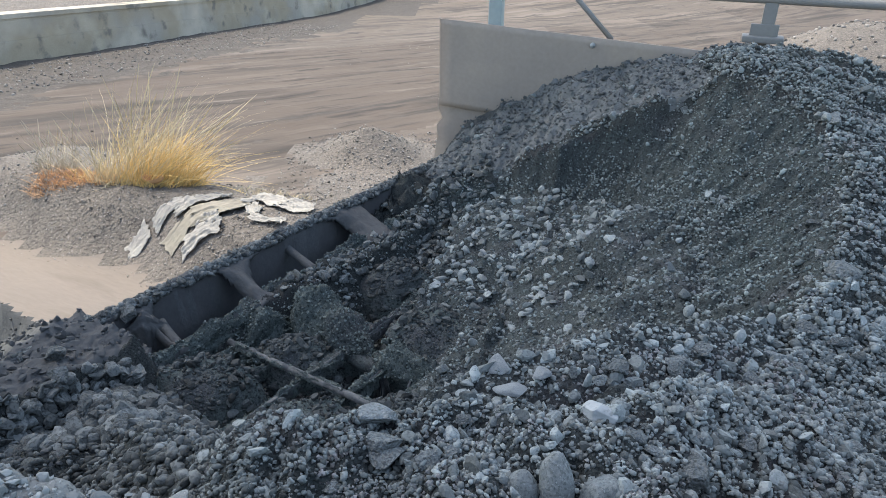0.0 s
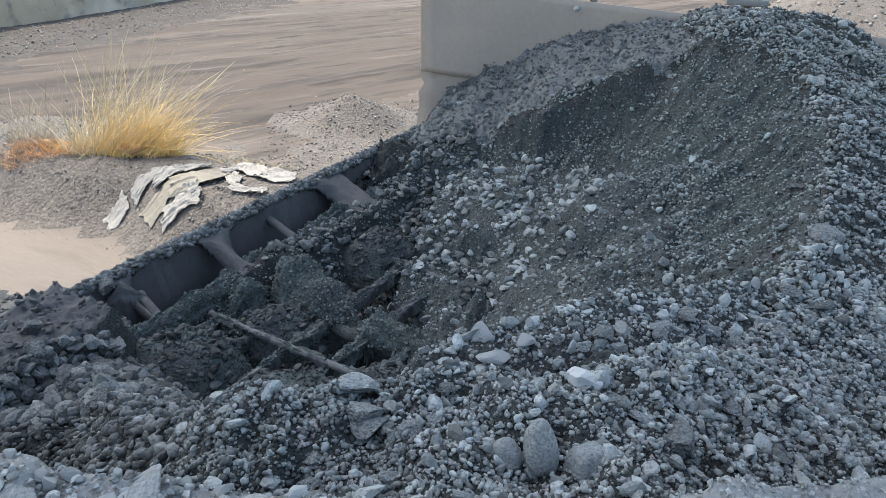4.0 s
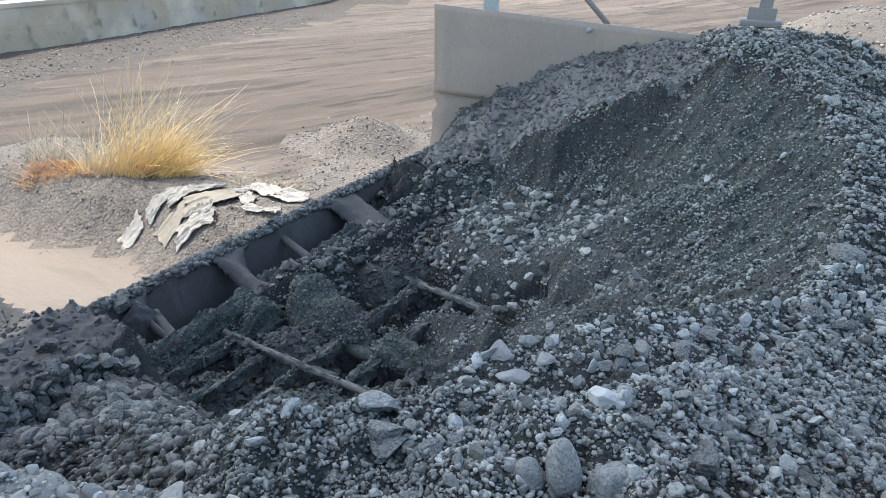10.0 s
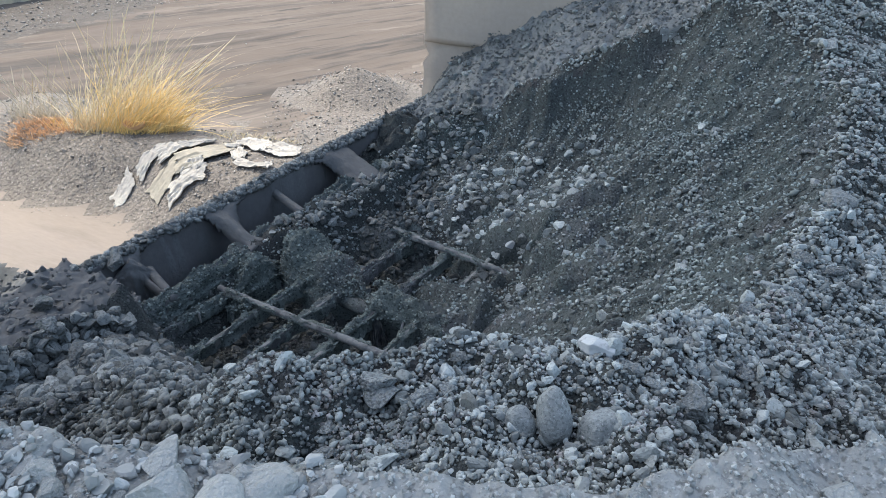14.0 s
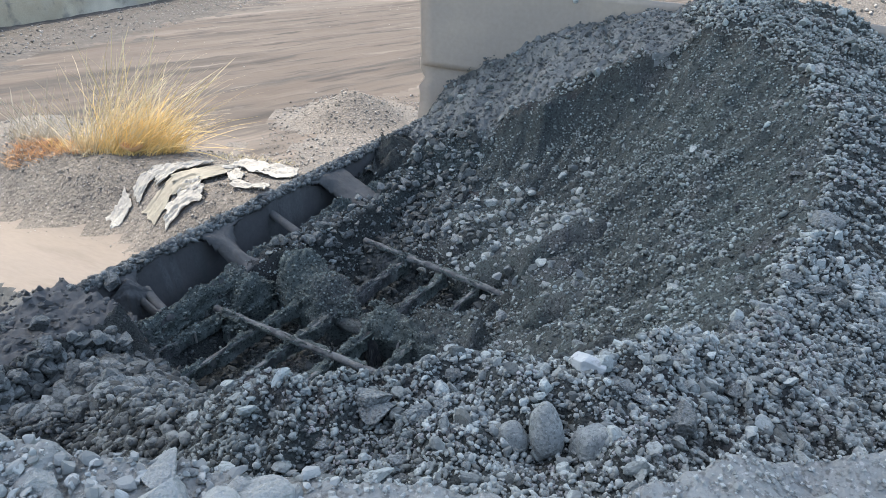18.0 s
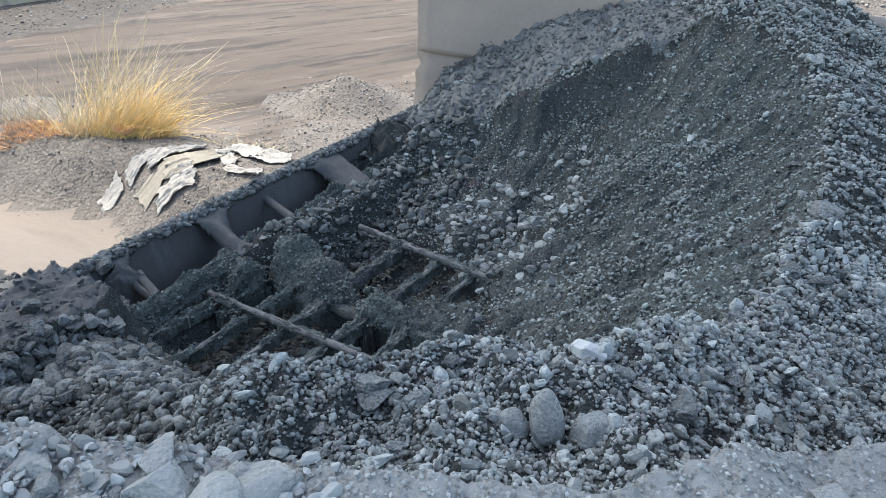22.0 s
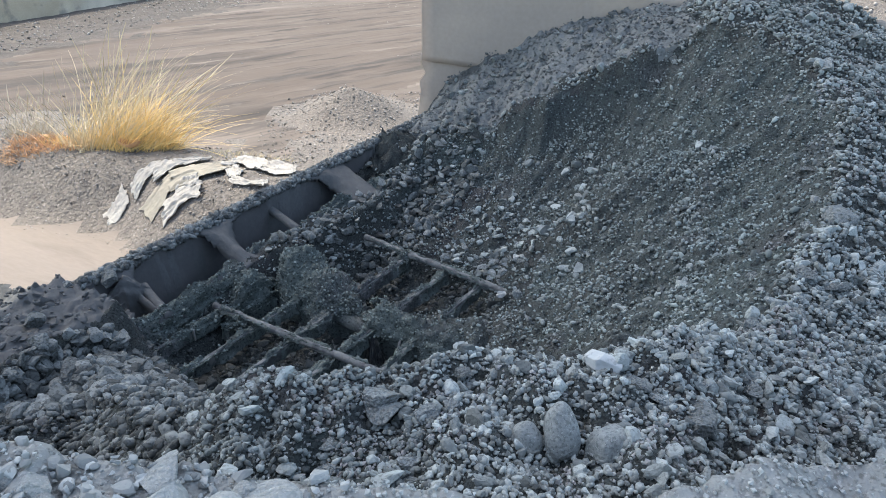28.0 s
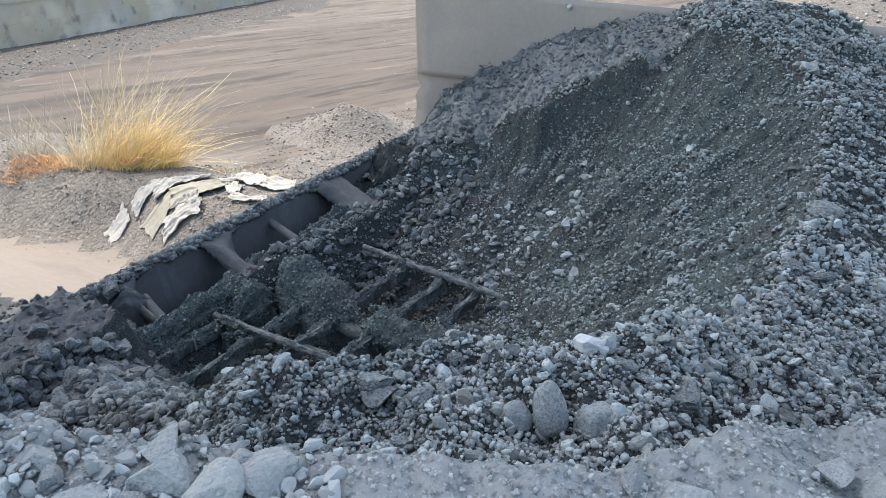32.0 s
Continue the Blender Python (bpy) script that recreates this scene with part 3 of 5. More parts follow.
# ---- heap ----
def shoulder(x, y):
    """The dust-covered strip between the bowl's rim and the spill plate."""
    s_, b_ = plate_sb(x, y)
    return (b_ < 0.50 + 0.07 * fbm(s_ * 6, b_ * 6, 3)) & (s_ < 1.5 + 0.2 * fbm(x * 4, y * 4, 2))


def keep_heap(c):
    p, q = to_pq(c[:, 0], c[:, 1])
    hole = (p < 0.0) & (q > 0.16) & (q < 1.62)
    over = (p < -0.30) & (q > 0.0)
    n = np.array([PLATE_B[1] - PLATE_A[1], -(PLATE_B[0] - PLATE_A[0])])
    n = n / np.linalg.norm(n)
    behind = (c[:, 0] - PLATE_A[0]) * n[0] + (c[:, 1] - PLATE_A[1]) * n[1] < -0.02
    return ~(hole | over | behind)


def patchy(x, y, f=3.0, cut=0.0, seed=0.0):
    return fbm(x * f + seed, y * f + 2 * seed, 2) > cut


def near_zone(x, y, m=0.0):
    return (x > -0.85 + m) & (x < 1.3 - m) & (y < 1.72 - m) & (y > 0.45 + m)


def bowl_zone(x, y, m=0.0):
    return (x > -1.35 + m) & (x < 2.3 - m) & (y > 1.4 + m) & (y < 4.1 - m) & ~near_zone(x, y, -m)


def near_bed(x, y):
    pale = np.clip((0.80 - y) / 0.05, 0, 1) * np.clip((heap_z(x, y) - 0.69) / 0.02, 0, 1)
    small = pebbles(x, y, 0.0095, 3)
    big = np.where(patchy(x, y, 6.0, 0.1, 2), pebbles(x, y, 0.02, 11, 0.2, 0.6), 0)
    return rough_z(x, y) - 0.004 + np.maximum(small, big) * (1 - 0.65 * pale)


def bowl_bed(x, y):
    low = np.clip((0.75 - outside(x, y, DRAIN) + 0.2 * vnoise(x * 4, y * 4)) / 0.15, 0, 1)
    return rough_z(x, y) - 0.006 + pebbles(x, y, 0.024, 21, 0.3, 0.7) * (0.22 + 0.55 * low) + 0.3 * pebbles(x, y, 0.05, 23, 0.1, 0.6) * (1 - low)


def heap():
    t = empty("ore_heap")
    zones = (
        (-0.85, 1.3, 0.45, 1.72, 0.008, near_bed, lambda c: keep_heap(c) & near_zone(c[:, 0], c[:, 1]) & (c[:, 2] > -0.1)),
        (-1.35, 2.3, 1.4, 4.1, 0.0095, bowl_bed, lambda c: keep_heap(c) & bowl_zone(c[:, 0], c[:, 1])),
        (-2.0, 3.1, -0.8, 4.4, 0.025, lambda x, y: rough_z(x, y) - 0.012, lambda c: keep_heap(c) & ~(near_zone(c[:, 0], c[:, 1], 0.03) & (c[:, 2] > -0.05)) & ~bowl_zone(c[:, 0], c[:, 1], 0.03)),
    )
    # the heap's outer slopes run down to the yard
    away = lambda x, y: np.hypot(np.maximum(np.maximum(-1.97 - x, x - 3.07), 0), np.maximum(-0.77 - y, 0))
    skirt = lambda x, y: np.maximum(heap_z(np.clip(x, -1.97, 3.07), np.clip(y, -0.77, 4.4)) - 0.03 - 0.75 * away(x, y) + 0.05 * fbm(x * 2, y * 2, 3) * np.clip(away(x, y), 0, 1), ground_z(x, y) - 0.15)
    zones += ((-4.8, 6.0, -3.8, 4.4, 0.06, skirt, lambda c: keep_heap(c) & (away(c[:, 0], c[:, 1]) > 0)),)
    for x0, x1, y0, y1, step, zf, keep in zones:
        me = sheet("fines", x0, x1, y0, y1, step, zf, [ORE, PALE_FINES, FACE, DUST, SHOULDER], keep)
        c = np.zeros(len(me.polygons) * 3)
        me.polygons.foreach_get("center", c)
        c = c.reshape(-1, 3)
        pale = (c[:, 1] > -0.9) & (c[:, 1] < 0.815 + 0.012 * fbm(c[:, 0] * 20, c[:, 1] * 20, 2)) & (c[:, 2] > 0.70)
        dust = (to_pq(c[:, 0], c[:, 1])[0] < 0.02 + 0.03 * fbm(c[:, 0] * 9, c[:, 1] * 9, 2)) & (c[:, 1] > 1.84 + 0.55 * (c[:, 0] + 1.2) + 0.05 * fbm(c[:, 0] * 7, c[:, 1] * 7, 2)) & (c[:, 0] < -0.75)
        # bowl faces below the heap's outer top, chosen by height and place alone
        sunken = (plate_sb(c[:, 0], c[:, 1])[1] > 0.56) & (heap_z(c[:, 0], c[:, 1]) < z_out(c[:, 0], c[:, 1]) - 0.05 + 0.03 * fbm(c[:, 0] * 9, c[:, 1] * 9, 2)) & (outside(c[:, 0], c[:, 1], DRAIN) > 0.3 + 0.2 * fbm(c[:, 0] * 4, c[:, 1] * 4, 3))
        me.polygons.foreach_set("material_index", np.where(pale, 1, np.where(dust, 3, np.where(shoulder(c[:, 0], c[:, 1]) & (c[:, 1] > 2.9), 4, np.where(sunken, 2, 0)))).astype(np.int32))
        part("fines", me, ORE, t)["kind"] = "stuff"
    tagged(t, "dark grey crushed ore heap with a deep draw-down bowl", "ore heap", kind="stuff")
    return t


HEAP_THING = heap()


def scatter(rng, n, x0, x1, y0, y1, zf, keep, size, tail=1.6, sink=0.12):
    x, y = rng.uniform(x0, x1, n), rng.uniform(y0, y1, n)
    ok = keep(x, y)
    x, y = x[ok], y[ok]
    s = size[0] + (size[1] - size[0]) * rng.uniform(0, 1, len(x)) ** (tail + 1)
    c = np.stack([x, y, zf(x, y)], -1)
    ok = keep_heap(c)
    c, s = c[ok], s[ok]
    c[:, 2] += s * (0.25 - sink)
    return c, s


def in_bowl(x, y):
    return (heap_z(x, y) < z_out(x, y) - 0.045 + 0.03 * fbm(x * 6, y * 6, 3)) & (plate_sb(x, y)[1] > 0.53)


def ledge_top(x, y):
    return (y < 0.815) & (heap_z(x, y) > 0.715)


def bank_edge(x):
    return 1.84 + 0.55 * (x + 1.2)


CLUSTER = (0.36, 2.95)


def gravel():
    rng = np.random.RandomState(3)
    front = lambda x, y: ~in_bowl(x, y) & ~ledge_top(x, y) & ~shoulder(x, y)
    lower = lambda x, y: in_bowl(x, y) & (outside(x, y, DRAIN) < 0.72 + 0.2 * vnoise(x * 4, y * 4)) & (outside(x, y, DRAIN) > -0.02)
    upper = lambda x, y: in_bowl(x, y) & (outside(x, y, DRAIN) > 0.6)
    pit = lambda x, y: outside(x, y, DRAIN) < 0.0
    cluster = lambda x, y: np.hypot((x - CLUSTER[0]) / 0.36, (y - CLUSTER[1]) / 0.42) < 0.8 + 0.45 * vnoise(x * 6, y * 6)
    right = lambda x, y: front(x, y) & (x > -0.42 + 0.25 * (1.2 - y) + 0.12 * vnoise(x * 7, y * 7))
    # dry: right of a ragged line; the rest, to the left, gets darker gravel
    dry = lambda x, y: right(x, y) & (x > 0.02 + 0.16 * fbm(x * 4 + 9, y * 4, 3))
    leftward = lambda x, y: right(x, y) & ~dry(x, y)
    left = lambda x, y: ~ledge_top(x, y) & (outside(x, y, DRAIN) > 0.05) & ((y < bank_edge(x)) | (to_pq(x, y)[0] > 0.05))
    lots = (
        ("crumbs", 30000, (-0.6, 1.2, 0.73, 1.5), right, (0.0028, 0.0075), 0.7, CRUMB, SHAPES_TINY),
        ("crumbs", 24000, (0.4, 2.3, 1.0, 3.4), front, (0.006, 0.012), 0.6, CRUMB, SHAPES_TINY),
        ("gravel", 26000, (-0.6, 1.3, 0.73, 1.6), dry, (0.0055, 0.014), 1.0, ORE_STONE, SHAPES_LOW),
        ("moist_gravel", 26000, (-0.6, 1.3, 0.73, 1.6), leftward, (0.0055, 0.014), 1.0, DARK_STONE, SHAPES_LOW),
        ("coarse_gravel", 2300, (-0.7, 1.3, 0.73, 1.8), lambda x, y: dry(x, y) & patchy(x, y, 4.0, -0.3), (0.012, 0.034), 1.7, ORE_STONE, SHAPES_MID),
        ("moist_stones", 2300, (-0.7, 1.3, 0.73, 1.8), lambda x, y: leftward(x, y) & patchy(x, y, 4.0, -0.3), (0.012, 0.034), 1.7, FLANK_STONE, SHAPES_MID),
        ("left_gravel", 4500, (-1.5, -0.25, 0.8, 2.1), lambda x, y: ~ledge_top(x, y) & (outside(x, y, DRAIN) > 0.03) & ~((x < -0.75) & (y > bank_edge(x)) & (to_pq(x, y)[0] < 0.05)), (0.007, 0.022), 1.0, SHADED_DAMP_STONE, SHAPES_LOW),
        ("left_pebbles", 2600, (-1.4, -0.3, 1.0, 1.85), left, (0.012, 0.03), 1.2, PILE_STONE, SHAPES_LOW),
        ("left_stones", 1700, (-1.4, -0.66, 1.72, 2.14), left, (0.026, 0.06), 1.0, PILE_STONE, SHAPES_MID),
        ("flank_gravel", 22000, (0.4, 2.4, 1.0, 3.8), front, (0.009, 0.021), 1.0, FLANK_STONE, SHAPES_LOW),
        ("flank_gravel", 3500, (-0.4, 1.6, 3.2, 4.3), front, (0.008, 0.034), 1.6, DARK_STONE, SHAPES_LOW),
        ("flank_stones", 1000, (0.0, 2.8, 1.3, 4.2), lambda x, y: front(x, y) & patchy(x, y, 3.0, -0.5, 4), (0.018, 0.05), 1.9, FLANK_STONE, SHAPES_MID),
        ("shoulder_dust", 9000, (-0.3, 1.7, 3.0, 4.3), shoulder, (0.006, 0.014), 1.0, SHOULDER, SHAPES_TINY),
        ("shoulder_clods", 350, (-0.3, 1.7, 3.0, 4.3), shoulder, (0.012, 0.035), 1.6, SHOULDER, SHAPES_LOW),
        ("shoulder_stones", 420, (-0.3, 1.7, 3.0, 4.3), lambda x, y: shoulder(x, y) & patchy(x, y, 4.0, -0.1, 3), (0.016, 0.045), 1.4, DARK_STONE, SHAPES_MID),
        ("rim_stones", 420, (-0.3, 1.8, 2.9, 4.3), lambda x, y: np.abs(plate_sb(x, y)[1] - 0.53 - 0.05 * fbm(x * 5, y * 5, 2)) < 0.05, (0.016, 0.05), 1.3, DARK_STONE, SHAPES_MID),
        ("bowl_crumbs", 30000, (-0.9, 1.6, 1.2, 3.8), lower, (0.005, 0.012), 0.8, FACE_CRUMB, SHAPES_TINY),
        ("bowl_gravel", 8000, (-0.9, 1.6, 1.2, 3.8), lower, (0.009, 0.024), 1.4, DARK_STONE, SHAPES_LOW),
        ("bowl_stones", 2600, (-0.9, 1.4, 1.5, 3.6), lambda x, y: lower(x, y) & (cluster(x, y) | patchy(x, y, 3.2, 0.5, 7)), (0.018, 0.05), 1.5, ORE_STONE, SHAPES_MID),
        ("berm_stones", 1900, (-0.85, 0.25, 2.45, 3.75), lambda x, y: (to_pq(x, y)[0] < 0.42) & (to_pq(x, y)[0] > 0.0) & (to_pq(x, y)[1] > 0.78), (0.018, 0.055), 1.2, PILE_STONE, SHAPES_MID),
        ("face_grit", 1400, (-0.3, 1.9, 1.5, 4.1), upper, (0.005, 0.014), 1.8, ORE_STONE, SHAPES_LOW),
        ("face_crumbs", 36000, (-0.3, 2.0, 1.3, 4.1), upper, (0.005, 0.011), 0.9, FACE_CRUMB, SHAPES_TINY),
        ("face_clods", 2600, (-0.3, 1.9, 1.5, 4.1), upper, (0.008, 0.026), 2.2, FACE_CRUMB, SHAPES_LOW),
        ("pit_stones", 900, (-1.1, 0.4, 1.8, 3.1), pit, (0.02, 0.06), 1.4, SHADED_DAMP_STONE, SHAPES_MID),
        ("pit_gravel", 9000, (-1.1, 0.4, 1.8, 3.1), pit, (0.006, 0.02), 1.0, SHADED_DAMP_STONE, SHAPES_LOW),
        ("bank_clods", 900, (-1.8, -0.9, 1.6, 2.5), lambda x, y: ~ledge_top(x, y), (0.010, 0.03), 2.2, DUST, SHAPES_MID),
        ("dusty_grit", 6000, (-0.55, 0.75, 0.5, 0.80), ledge_top, (0.002, 0.006), 1.0, PALE_GRAVEL, SHAPES_TINY),
        ("dusty_gravel", 900, (-0.6, -0.02, 0.5, 0.80), ledge_top, (0.008, 0.024), 1.0, PALE_GRAVEL, SHAPES_MID),
        ("dusty_gravel", 90, (0.0, 0.8, 0.5, 0.80), ledge_top, (0.005, 0.014), 1.6, PALE_GRAVEL, SHAPES_MID),
    )
    for k, (nm, n, area, keep, size, tail, mat, shapes) in enumerate(lots):
        c, s = scatter(rng, n, *area, rough_z, keep, size, tail, -0.12 if mat is PILE_STONE else 0.12)
        part(nm, stones_mesh(nm, c, s, mat, 10 + k, shapes), mat, HEAP_THING)["kind"] = "stuff"


gravel()


# ---- single rocks on the heap: x, y, width, height by width ----
FRONT_ROCKS = [
    (0.989, 1.72, 0.092, 0.6), (0.939, 1.728, 0.05, 0.8), (0.708, 1.364, 0.05, 0.9), (0.735, 1.33, 0.034, 0.9), (0.458, 1.091, 0.042, 1.0), (0.447, 1.05, 0.036, 1.0),
    (0.415, 0.972, 0.056, 0.6), (0.344, 1.03, 0.036, 0.8), (0.313, 1.001, 0.036, 0.65), (0.372, 1.005, 0.03, 0.8), (0.079, 0.995, 0.029, 0.9), (0.052, 0.97, 0.042, 0.6),
    (-0.019, 1.007, 0.052, 0.5), (0.02, 0.901, 0.036, 1.0), (0.119, 0.848, 0.04, 0.8), (0.389, 0.938, 0.03, 0.6), (-0.078, 0.933, 0.032, 0.7), (0.262, 1.03, 0.026, 0.8),
    (0.345, 0.96, 0.03, 0.9), (0.19, 1.03, 0.022, 0.9), (1.41, 2.693, 0.07, 0.8), (1.275, 2.64, 0.05, 0.9), (0.809, 1.468, 0.04, 0.8), (0.62, 1.27, 0.034, 0.8),
]
BERM_ROCKS = [
    (-0.008, 0.985, 0.05, 0.6), (0.039, 0.940, 0.034, 1.2), (-0.126, 0.900, 0.03, 1.3), (-0.079, 0.895, 0.03, 0.85), (0.030, 0.866, 0.032, 1.1),
    (0.190, 0.860, 0.03, 0.8), (0.150, 0.845, 0.026, 1.0), (0.114, 0.880, 0.028, 1.0), (0.300, 0.870, 0.027, 0.8), (-0.225, 0.880, 0.032, 0.95),
    (0.260, 1.041, 0.024, 0.9), (0.099, 1.060, 0.026, 0.9), (0.366, 0.901, 0.032, 0.65), (0.474, 0.957, 0.03, 0.75), (0.525, 0.957, 0.032, 0.85),
    (0.726, 1.124, 0.043, 0.65), (1.403, 2.675, 0.06, 0.8), (0.534, 1.069, 0.028, 0.85), (-0.065, 0.960, 0.025, 0.95), (0.126, 0.961, 0.02, 1.8),
]
SLOPE_ROCKS = [
    (-1.16, 1.98, 0.07, 0.8), (-1.05, 1.93, 0.08, 0.7), (-0.98, 1.86, 0.066, 0.7), (-1.10, 2.06, 0.06, 0.8), (-1.22, 2.08, 0.075, 0.9), (-1.00, 2.02, 0.07, 0.75),
]
LEDGE_ROCKS = [
    (-0.187, 0.715, 0.055, 0.9), (-0.145, 0.680, 0.068, 0.7), (-0.124, 0.722, 0.04, 1.0), (-0.092, 0.706, 0.054, 0.6), (-0.270, 0.681, 0.05, 0.55),
    (-0.215, 0.678, 0.03, 1.1), (-0.240, 0.662, 0.038, 0.6), (-0.308, 0.710, 0.034, 0.8), (-0.330, 0.735, 0.04, 0.6), (-0.206, 0.752, 0.046, 0.35),
    (-0.047, 0.672, 0.03, 0.7), (0.013, 0.719, 0.025, 0.8), (-0.274, 0.720, 0.026, 0.75), (-0.242, 0.707, 0.023, 0.9), (-0.360, 0.745, 0.036, 0.55),
    (0.267, 0.704, 0.034, 0.8), (0.308, 0.685, 0.042, 0.55), (0.462, 0.715, 0.036, 0.5), (0.500, 0.690, 0.04, 0.6), (0.358, 0.690, 0.025, 0.65),
    (-0.318, 0.686, 0.03, 0.85), (0.166, 0.684, 0.023, 0.65),
]
ROCK_MESHES = []
for _k, (_v, _f) in enumerate(SHAPES_HIGH):
    ROCK_MESHES.append(mesh_np("stone", _v, _f, ORE_ROCK))
DARK_MESHES = [mesh_np("stone", _v, _f, DARK_ROCK) for _v, _f in SHAPES_HIGH]
PALE_MESHES = [mesh_np("stone", _v, _f, PALE_ROCK) for _v, _f in SHAPES_HIGH[:8]]
WHITE_MESHES = [mesh_np("stone", _v, _f, WHITE_ROCK) for _v, _f in SHAPES_HIGH[8:12]]


def rock(me, x, y, w, tall, z, rng, label, group, turn=None):
    ob = new("stone", me)
    e = Euler((rng.uniform(-0.3, 0.3), rng.uniform(-0.3, 0.3), rng.uniform(0, 6.28)))
    ob.rotation_euler = e
    ob.scale = (w * 0.9, w * 0.9, w * (0.4 + 0.58 * tall))
    ob.location = (x, y, z)
    return tagged(ob, label, "stone", group)


def rocks():
    rng = np.random.RandomState(8)
    for rows, meshes, label, group in (
        (FRONT_ROCKS, ROCK_MESHES, "rounded grey ore stone lying on the heap brow", "stones on the heap"),
        (BERM_ROCKS, ROCK_MESHES, "dull grey ore stone half sunk in gravel", "stones on the heap"),
        (SLOPE_ROCKS, DARK_MESHES, "dark blocky ore stone on the slope beside the grate", "stones on the heap"),
        (LEDGE_ROCKS, PALE_MESHES, "pale dust-covered stone on the near ledge", "pale stones on the ledge"),
    ):
        for x, y, w, tall in rows:
            z = float(heap_z(np.array(x), np.array(y)))
            w *= 1.25 if rows is LEDGE_ROCKS else 1.12
            rock(meshes[rng.randint(len(meshes))], x, y, w, tall, z + (0.26 if rows is LEDGE_ROCKS else 0.2) * w, rng, label, group)
    for x, y, w, tall in ((1.022, 1.862, 0.045, 0.7), (0.161, 0.815, 0.022, 0.6), (0.318, 0.985, 0.028, 0.6)):
        z = float(heap_z(np.array(x), np.array(y)))
        rock(WHITE_MESHES[2], x, y, w, tall, z + 0.3 * w, rng, "chalky white angular stone on the heap", "white stones on the heap")
    # three smooth boulders and the flat white stone on the brow: place, three sizes, lean, turn, squareness
    for x, y, dims, lean, turn, square, mat, seed in (
        (0.221, 0.930, (0.046, 0.042, 0.076), -30, 4, 2.2, BOULDER, 3), (0.176, 0.930, (0.044, 0.04, 0.046), -20, 10, 2.2, BOULDER, 7), (0.283, 0.915, (0.056, 0.044, 0.040), -14, 20, 4.0, BOULDER, 12),
        (0.303, 1.060, (0.060, 0.046, 0.030), -22, -22, 3.4, WHITE_ROCK, 21),
    ):
        v, f = ico(4)
        v = v / (np.abs(v) ** square).sum(1)[:, None] ** (1 / square)
        if mat is WHITE_ROCK:
            for nrm, lim in (((0.5, -0.6, 0.62), 0.55), ((-0.7, -0.3, 0.65), 0.6), ((0.2, -0.95, -0.2), 0.62), ((0.9, 0.2, -0.3), 0.7), ((-0.8, -0.55, -0.2), 0.72), ((0.1, 0.3, 0.95), 0.6)):
                h = v @ np.array(nrm)
                v = v - np.where(h > lim, h - lim, 0)[:, None] * np.array(nrm)
        v[:, :2] *= (1 - 0.16 * v[:, 2:3])
        d = np.array([noise.noise(Vector(p * 1.3) + Vector((seed, 0, 0))) + 0.35 * noise.noise(Vector(p * 4) + Vector((seed, 5, 0))) for p in v])
        v = v * (1 + 0.09 * d)[:, None] * np.array(dims) * 0.5
        ob = new("stone", smooth(mesh_np("stone", v, f, mat)))
        ob.rotation_euler = (radians(lean), 0, radians(turn))
        ob.location = (x, y, float(heap_z(np.array(x), np.array(y))) + 0.003 + 0.42 * dims[2])
        tagged(ob, "chalky white flat stone on the heap brow" if mat is WHITE_ROCK else "smooth rounded grey boulder lying on the heap brow", "stone", "boulders on the brow")
    # loose stones strewn over the bowl's rim and face
    n = 0
    while n < 60:
        x, y = rng.uniform(-0.1, 1.7), rng.uniform(1.2, 3.9)
        c = np.array([[x, y, 0.0]])
        if not keep_heap(c)[0] or outside(np.array(x), np.array(y), DRAIN) < 0.62 or rng.uniform() < 0.4 * float(in_bowl(np.array(x), np.array(y))):
            continue
        w = 0.018 + 0.034 * rng.uniform() ** 2
        me = DARK_MESHES[rng.randint(16)] if rng.uniform() > 0.08 else WHITE_MESHES[rng.randint(4)]
        rock(me, x, y, w, rng.uniform(0.6, 1.0), float(heap_z(np.array(x), np.array(y))) + 0.15 * w, rng, "loose grey ore stone on the heap", "stones on the heap")
        n += 1


rocks()


# ---- hopper ----
def ridge(pts, width, height, rough, seed=0, n=60, m=12, drop=0.05):
    """A caked bank along a line of points: a rounded, ragged ridge with a closed skirt."""
    pts = [np.array(p, float) for p in pts]
    ln = np.cumsum([0] + [np.linalg.norm(b - a) for a, b in zip(pts, pts[1:])])
    s = np.linspace(0, ln[-1], n)
    c = np.stack([np.interp(s, ln, [p[k] for p in pts]) for k in range(3)], -1)
    way = np.gradient(c, axis=0)
    way[:, 2] = 0
    way /= np.linalg.norm(way, axis=1)[:, None]
    side = np.stack([-way[:, 1], way[:, 0], 0 * s], -1)
    taper = np.clip(np.minimum(s, ln[-1] - s) / max(width, 1e-3) + 0.25, 0, 1)
    v = []
    for j in range(m + 1):
        a = math.pi * j / m
        off, up = math.cos(a), math.sin(a)
        nz = fbm(s * 14 + seed * 3.1, 0 * s + j * 0.9 + seed, 4, 0.6) + 0.5 * fbm(s * 70 + seed, 0 * s + j * 2.3 + seed, 2)
        ww = width / 2 * (1 + 0.3 * fbm(s * 5 + seed, 0 * s + 3 + seed, 3)) * taper
        hh = height * (1 + 0.25 * fbm(s * 7 + seed + 9, 0 * s + seed, 3)) * taper
        v.append(c + side * (off * ww + rough * nz * off)[:, None] + np.array([0, 0, 1.0]) * ((up * hh + rough * nz * (up + 0.2)) - (drop if j in (0, m) else 0))[:, None])
    v = np.stack(v, 1).reshape(-1, 3)
    i = np.arange(n * (m + 1)).reshape(n, m + 1)
    f = np.stack([i[:-1, :-1], i[1:, :-1], i[1:, 1:], i[:-1, 1:]], -1).reshape(-1, 4)
    return v, f


